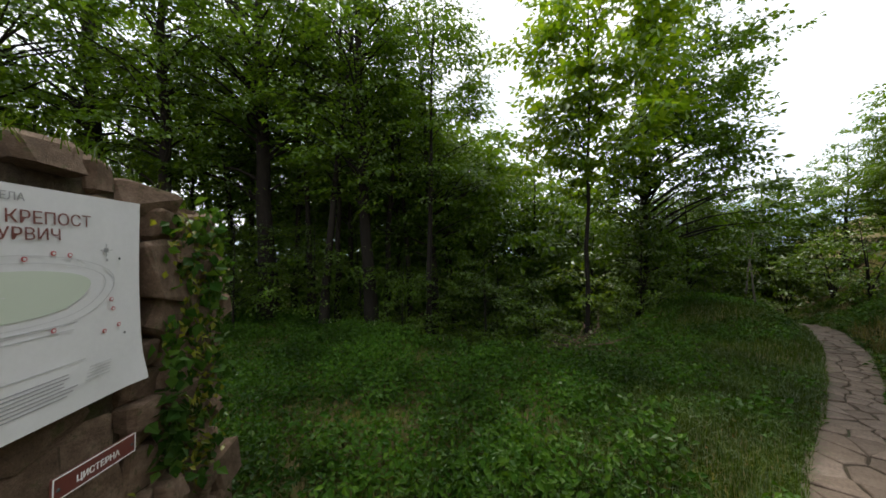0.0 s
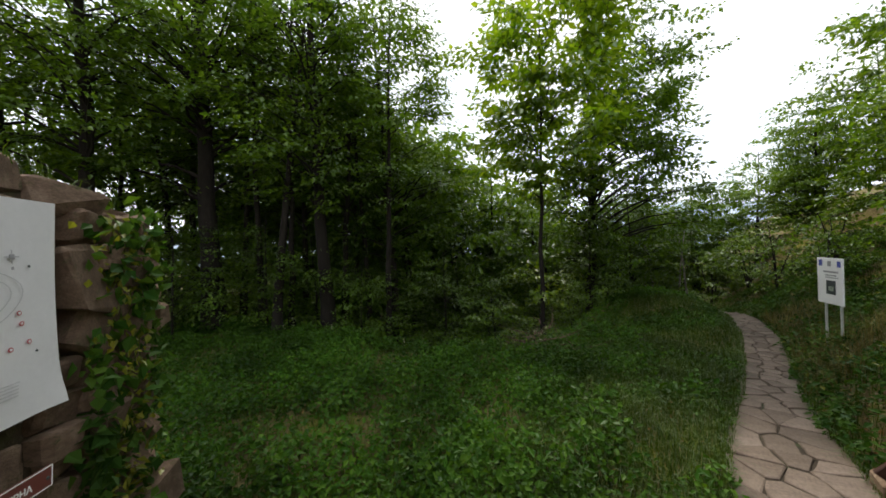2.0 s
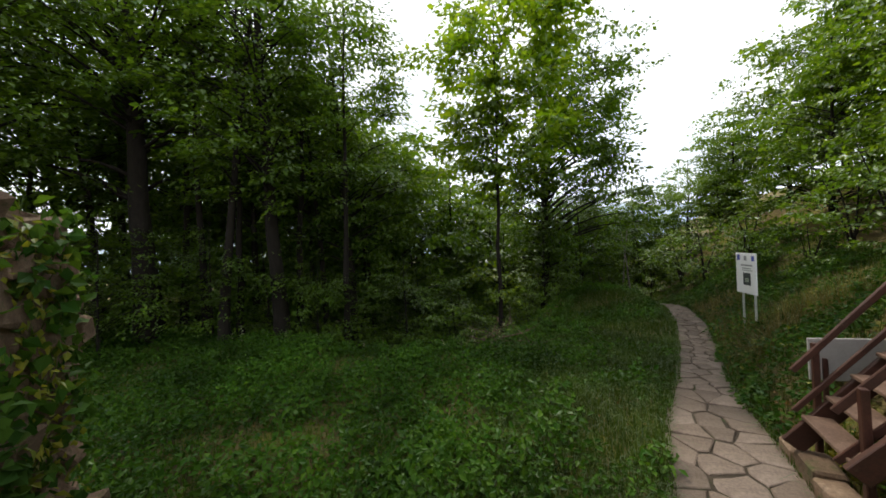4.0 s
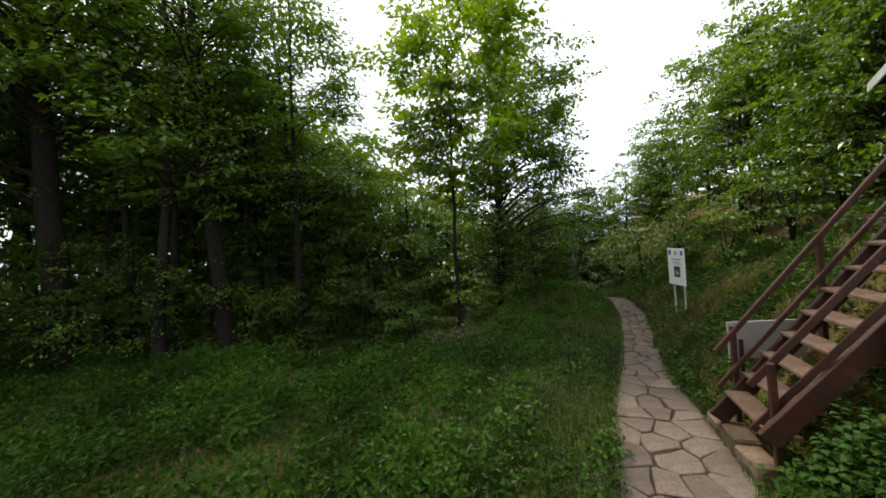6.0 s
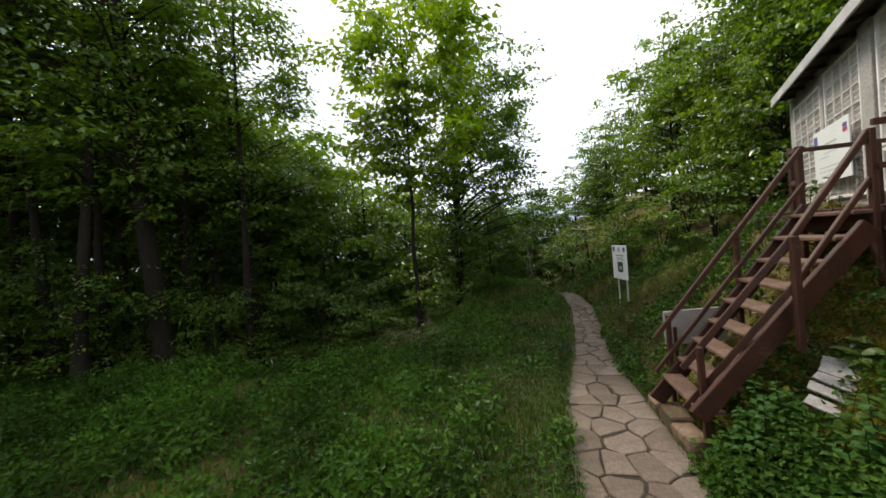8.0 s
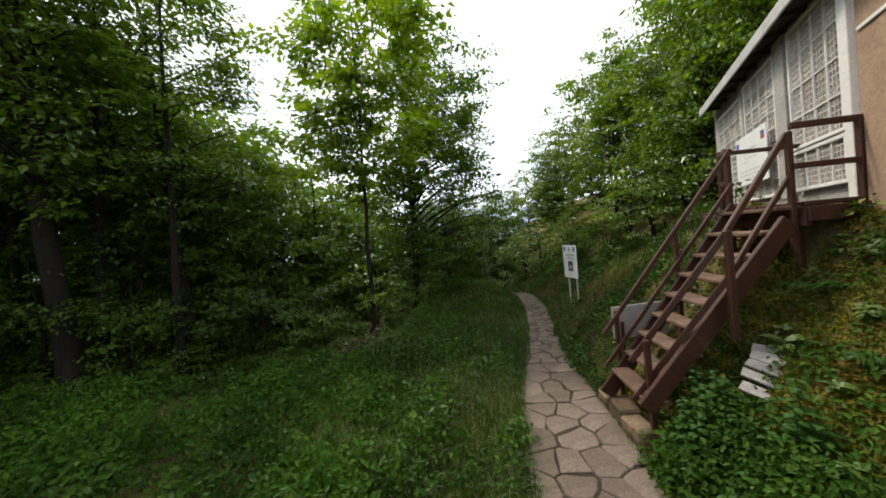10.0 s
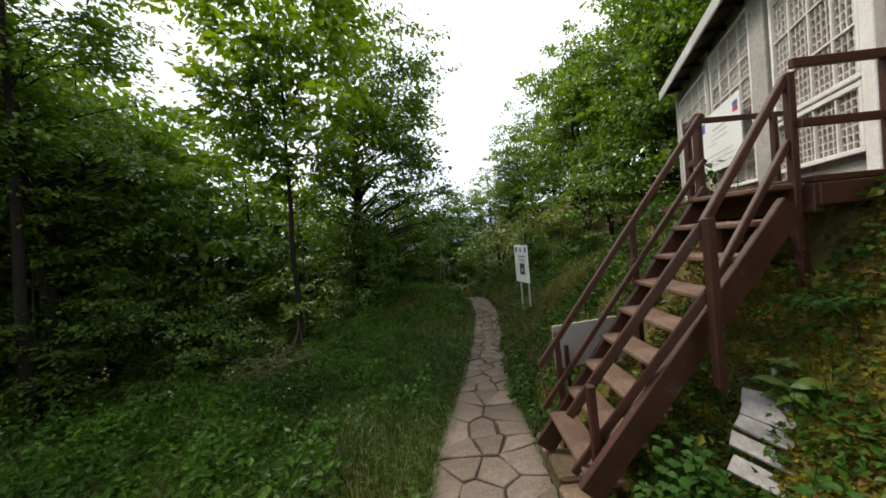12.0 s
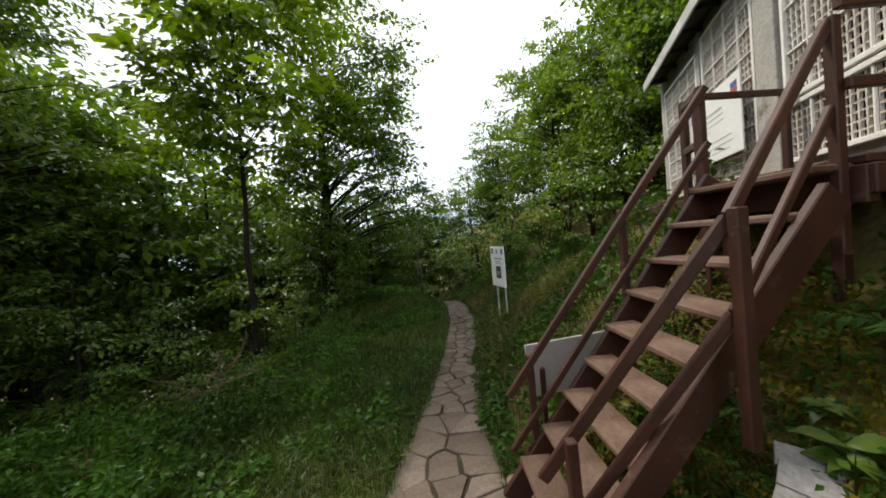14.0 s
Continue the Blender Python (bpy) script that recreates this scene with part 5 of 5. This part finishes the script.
def fern(x, y, turn, seed):
    r = np.random.default_rng(seed)
    t = thing("fern", "bright green fern growing on the bank", "fern", pose(x, y, ground_at(x, y), 0, 0, turn))
    for k in range(6):
        n = 15
        f = np.linspace(0.08, 1, n)
        L = r.uniform(0.26, 0.38)
        base = np.stack([L * f, np.zeros(n), L * (0.6 * f - 0.55 * f * f)], -1)
        P, H = [], []
        for side in (-1, 1):
            P.append(base)
            H.append(np.full(n, side * 1.25))
        P, H = np.concatenate(P), np.concatenate(H)
        size = np.tile(0.10 * np.sin(np.pi * (0.15 + 0.85 * f)) + 0.012, 2)
        v, q = leaves(P, size, 0.95, 0.24, 0.15, r, H)
        sv, sq = tubes([(base, np.linspace(0.003, 0.001, n))], 4)
        o = part("frond", array_mesh("frond", *joined((v, q), (sv, sq)), M_NETTLE), None, t)
        o.matrix_local = pose(0, 0, 0, 0, r.normal(0, 6), k * 60 + r.normal(0, 14))


for k, (x, y) in enumerate([(2.86, 3.22), (3.05, 2.75), (2.6, 2.5), (2.25, 1.9), (2.95, 2.2)]):
    fern(x, y, 50 * k, 130 + k)


def brush_pile():
    r = np.random.default_rng(55)
    paths = []
    for k in range(120):
        a = np.array([-2.75 + r.normal(0, 0.55), 7.0 + r.normal(0, 0.35), 0])
        a[2] = ground_at(a[0], a[1]) + abs(r.normal(0.05, 0.16))
        hd, L = r.normal(2.4, 0.9), r.uniform(0.3, 1.0)
        p, q = branch(r, a, hd, r.normal(0.05, 0.3), L, r.uniform(0.004, 0.014), 5, 0.25)
        paths.append((p, q))
    return stuff("brush_pile", tubes(paths, 5), M_TWIG, "heap of dead brown twigs under a young tree", "brushwood")


brush_pile()


def ivy_on_wall():
    r = np.random.default_rng(31)
    P = []
    for s0, z0, z1, n, w in ((0.80, 1.0, 1.9, 120, 0.07), (0.98, 1.7, 2.5, 150, 0.12), (0.74, 0.95, 1.35, 60, 0.06), (1.05, 0.6, 1.6, 110, 0.13), (1.20, 1.4, 2.6, 190, 0.10)):
        z = r.uniform(z0, z1, n)
        s = s0 + r.normal(0, w, n)
        P.append(np.stack([s, r.uniform(-0.13, -0.01, n), z], -1))
    p = np.concatenate(P)
    m = np.array(WALL_M)
    q = p @ m[:3, :3].T + m[:3, 3]
    stuff("wall_creeper", leaves(q, 0.085, 0.35, 0.75, 0.5, r), M_IVY, "creeper and small weeds growing from a stone wall", "creeper")
    n = 380
    z = r.uniform(0.75, 2.5, n)
    q2 = np.stack([1.0 + r.normal(0, 0.13, n), r.uniform(-0.12, 0.0, n), z], -1) @ m[:3, :3].T + m[:3, 3]
    stuff("wall_yellow_weeds", leaves(q2, 0.06, 0.3, 0.6, 0.5, r), M_YELLOW, "yellowing weeds between wall stones", "weeds")
    n = 900
    q3 = np.stack([r.uniform(-1, 1.2, n), r.uniform(0.0, 0.6, n), np.zeros(n)], -1)
    q3[:, 2] = [wall_top(s) - 0.02 for s in q3[:, 0]]
    n4 = 420
    q4 = np.stack([1.10 + r.normal(0, 0.08, n4), r.uniform(-0.08, 0.2, n4), r.uniform(1.5, 2.4, n4)], -1)
    q3 = np.concatenate([q3, q4]) @ m[:3, :3].T + m[:3, 3]
    stuff("wall_grass", blades(q3, 0.13, 0.006, 1.0), M_GRASS, "moss and short grass on top of the wall", "grass")


ivy_on_wall()

# ---------------------------------------------------------------- flagged path, laid last
def clip_cell(poly, px, py, qx, qy):
    """The part of poly nearer to p than to q."""
    mx, my, nx_, ny_ = (px + qx) / 2, (py + qy) / 2, qx - px, qy - py
    res = []
    for k in range(len(poly)):
        ax, ay = poly[k]
        bx, by = poly[(k + 1) % len(poly)]
        da, db = (ax - mx) * nx_ + (ay - my) * ny_, (bx - mx) * nx_ + (by - my) * ny_
        if da <= 0:
            res.append((ax, ay))
        if (da < 0) != (db < 0) and abs(da - db) > 1e-9:
            t = da / (da - db)
            res.append((ax + t * (bx - ax), ay + t * (by - ay)))
    return res


def build_path():
    path = thing("path", "crazy-paved path of irregular brown flagstones with earth joints", "path", kind="structure")
    ys = np.arange(-11, 17.6, 0.2)
    pl, pr = np.interp(ys, PATH_Y, PATH_L), np.interp(ys, PATH_Y, PATH_R)
    n = len(ys)
    V = [(x, y, float(land(x, y)) + 0.012) for y, a, b in zip(ys, pl, pr) for x in np.linspace(a - 0.06, b + 0.06, 5)]
    F = [(5 * k + q, 5 * k + q + 1, 5 * k + q + 6, 5 * k + q + 5) for k in range(n - 1) for q in range(4)]
    part("joint_bed", array_mesh("joint_bed", V, F, M_JOINT, True), M_JOINT, path, "packed earth between flagstones")
    r = np.random.default_rng(12)
    seeds = []
    y = -3.0
    while y < 17:
        a, b = float(np.interp(y, PATH_Y, PATH_L)), float(np.interp(y, PATH_Y, PATH_R))
        k = max(2, round((b - a) / (r.uniform(0.23, 0.38) if y < 5.5 else r.uniform(0.19, 0.28))))
        for q in range(k):
            seeds.append((a + (b - a) * (q + 0.5 + r.uniform(-0.3, 0.3)) / k, y + r.uniform(-0.10, 0.10)))
        y += r.uniform(0.24, 0.34) if y < 5.5 else r.uniform(0.18, 0.26)
    for sx, sy in seeds:
        poly = [(sx - 0.5, sy - 0.5), (sx + 0.5, sy - 0.5), (sx + 0.5, sy + 0.5), (sx - 0.5, sy + 0.5)]
        for qx, qy in seeds:
            if (qx, qy) != (sx, sy) and abs(qx - sx) < 1 and abs(qy - sy) < 1:
                poly = clip_cell(poly, sx, sy, qx, qy)
        cl = []
        for x, yy in poly:
            lo, hi = float(np.interp(yy, PATH_Y, PATH_L)), float(np.interp(yy, PATH_Y, PATH_R))
            cl.append((min(max(x, lo - 0.03), hi + 0.03), yy))
        cx, cy = sum(p[0] for p in cl) / len(cl), sum(p[1] for p in cl) / len(cl)
        size = max(math.hypot(x - cx, yy - cy) for x, yy in cl)
        if len(cl) < 3 or size < 0.08:
            continue
        k = 1 - 0.019 / size
        ring = []
        for q, (x, yy) in enumerate(cl):
            x2, y2 = cl[(q + 1) % len(cl)]
            if math.hypot(x2 - x, y2 - yy) < 0.03:
                continue
            ring.append((x, yy))
            if math.hypot(x2 - x, y2 - yy) > 0.14:
                ring.append(((x + x2) / 2 + r.normal(0, 0.008), (yy + y2) / 2 + r.normal(0, 0.008)))
        if len(ring) < 3:
            continue
        ring = [((x - cx) * k + r.normal(0, 0.006), (yy - cy) * k + r.normal(0, 0.006)) for x, yy in ring]
        z = r.normal(0.0, 0.004)
        tx, ty = r.normal(0, 0.015, 2)
        m = len(ring)
        V = [(x, yy, -0.03) for x, yy in ring] + [(x, yy, 0.022 + tx * x + ty * yy) for x, yy in ring] + [(x * 0.93, yy * 0.93, 0.030 + tx * x + ty * yy) for x, yy in ring]
        me = bpy.data.meshes.new("flagstone")
        me.from_pydata(V, [], [(q, (q + 1) % m, m + (q + 1) % m, m + q) for q in range(m)] + [(m + q, m + (q + 1) % m, 2 * m + (q + 1) % m, 2 * m + q) for q in range(m)] + [tuple(range(2 * m, 3 * m))])
        me.materials.append(M_FLAG)
        ob = new("flagstone", me)
        ob.parent = path
        ob.location = (cx, cy, float(land(cx, cy)) + z)


build_path()
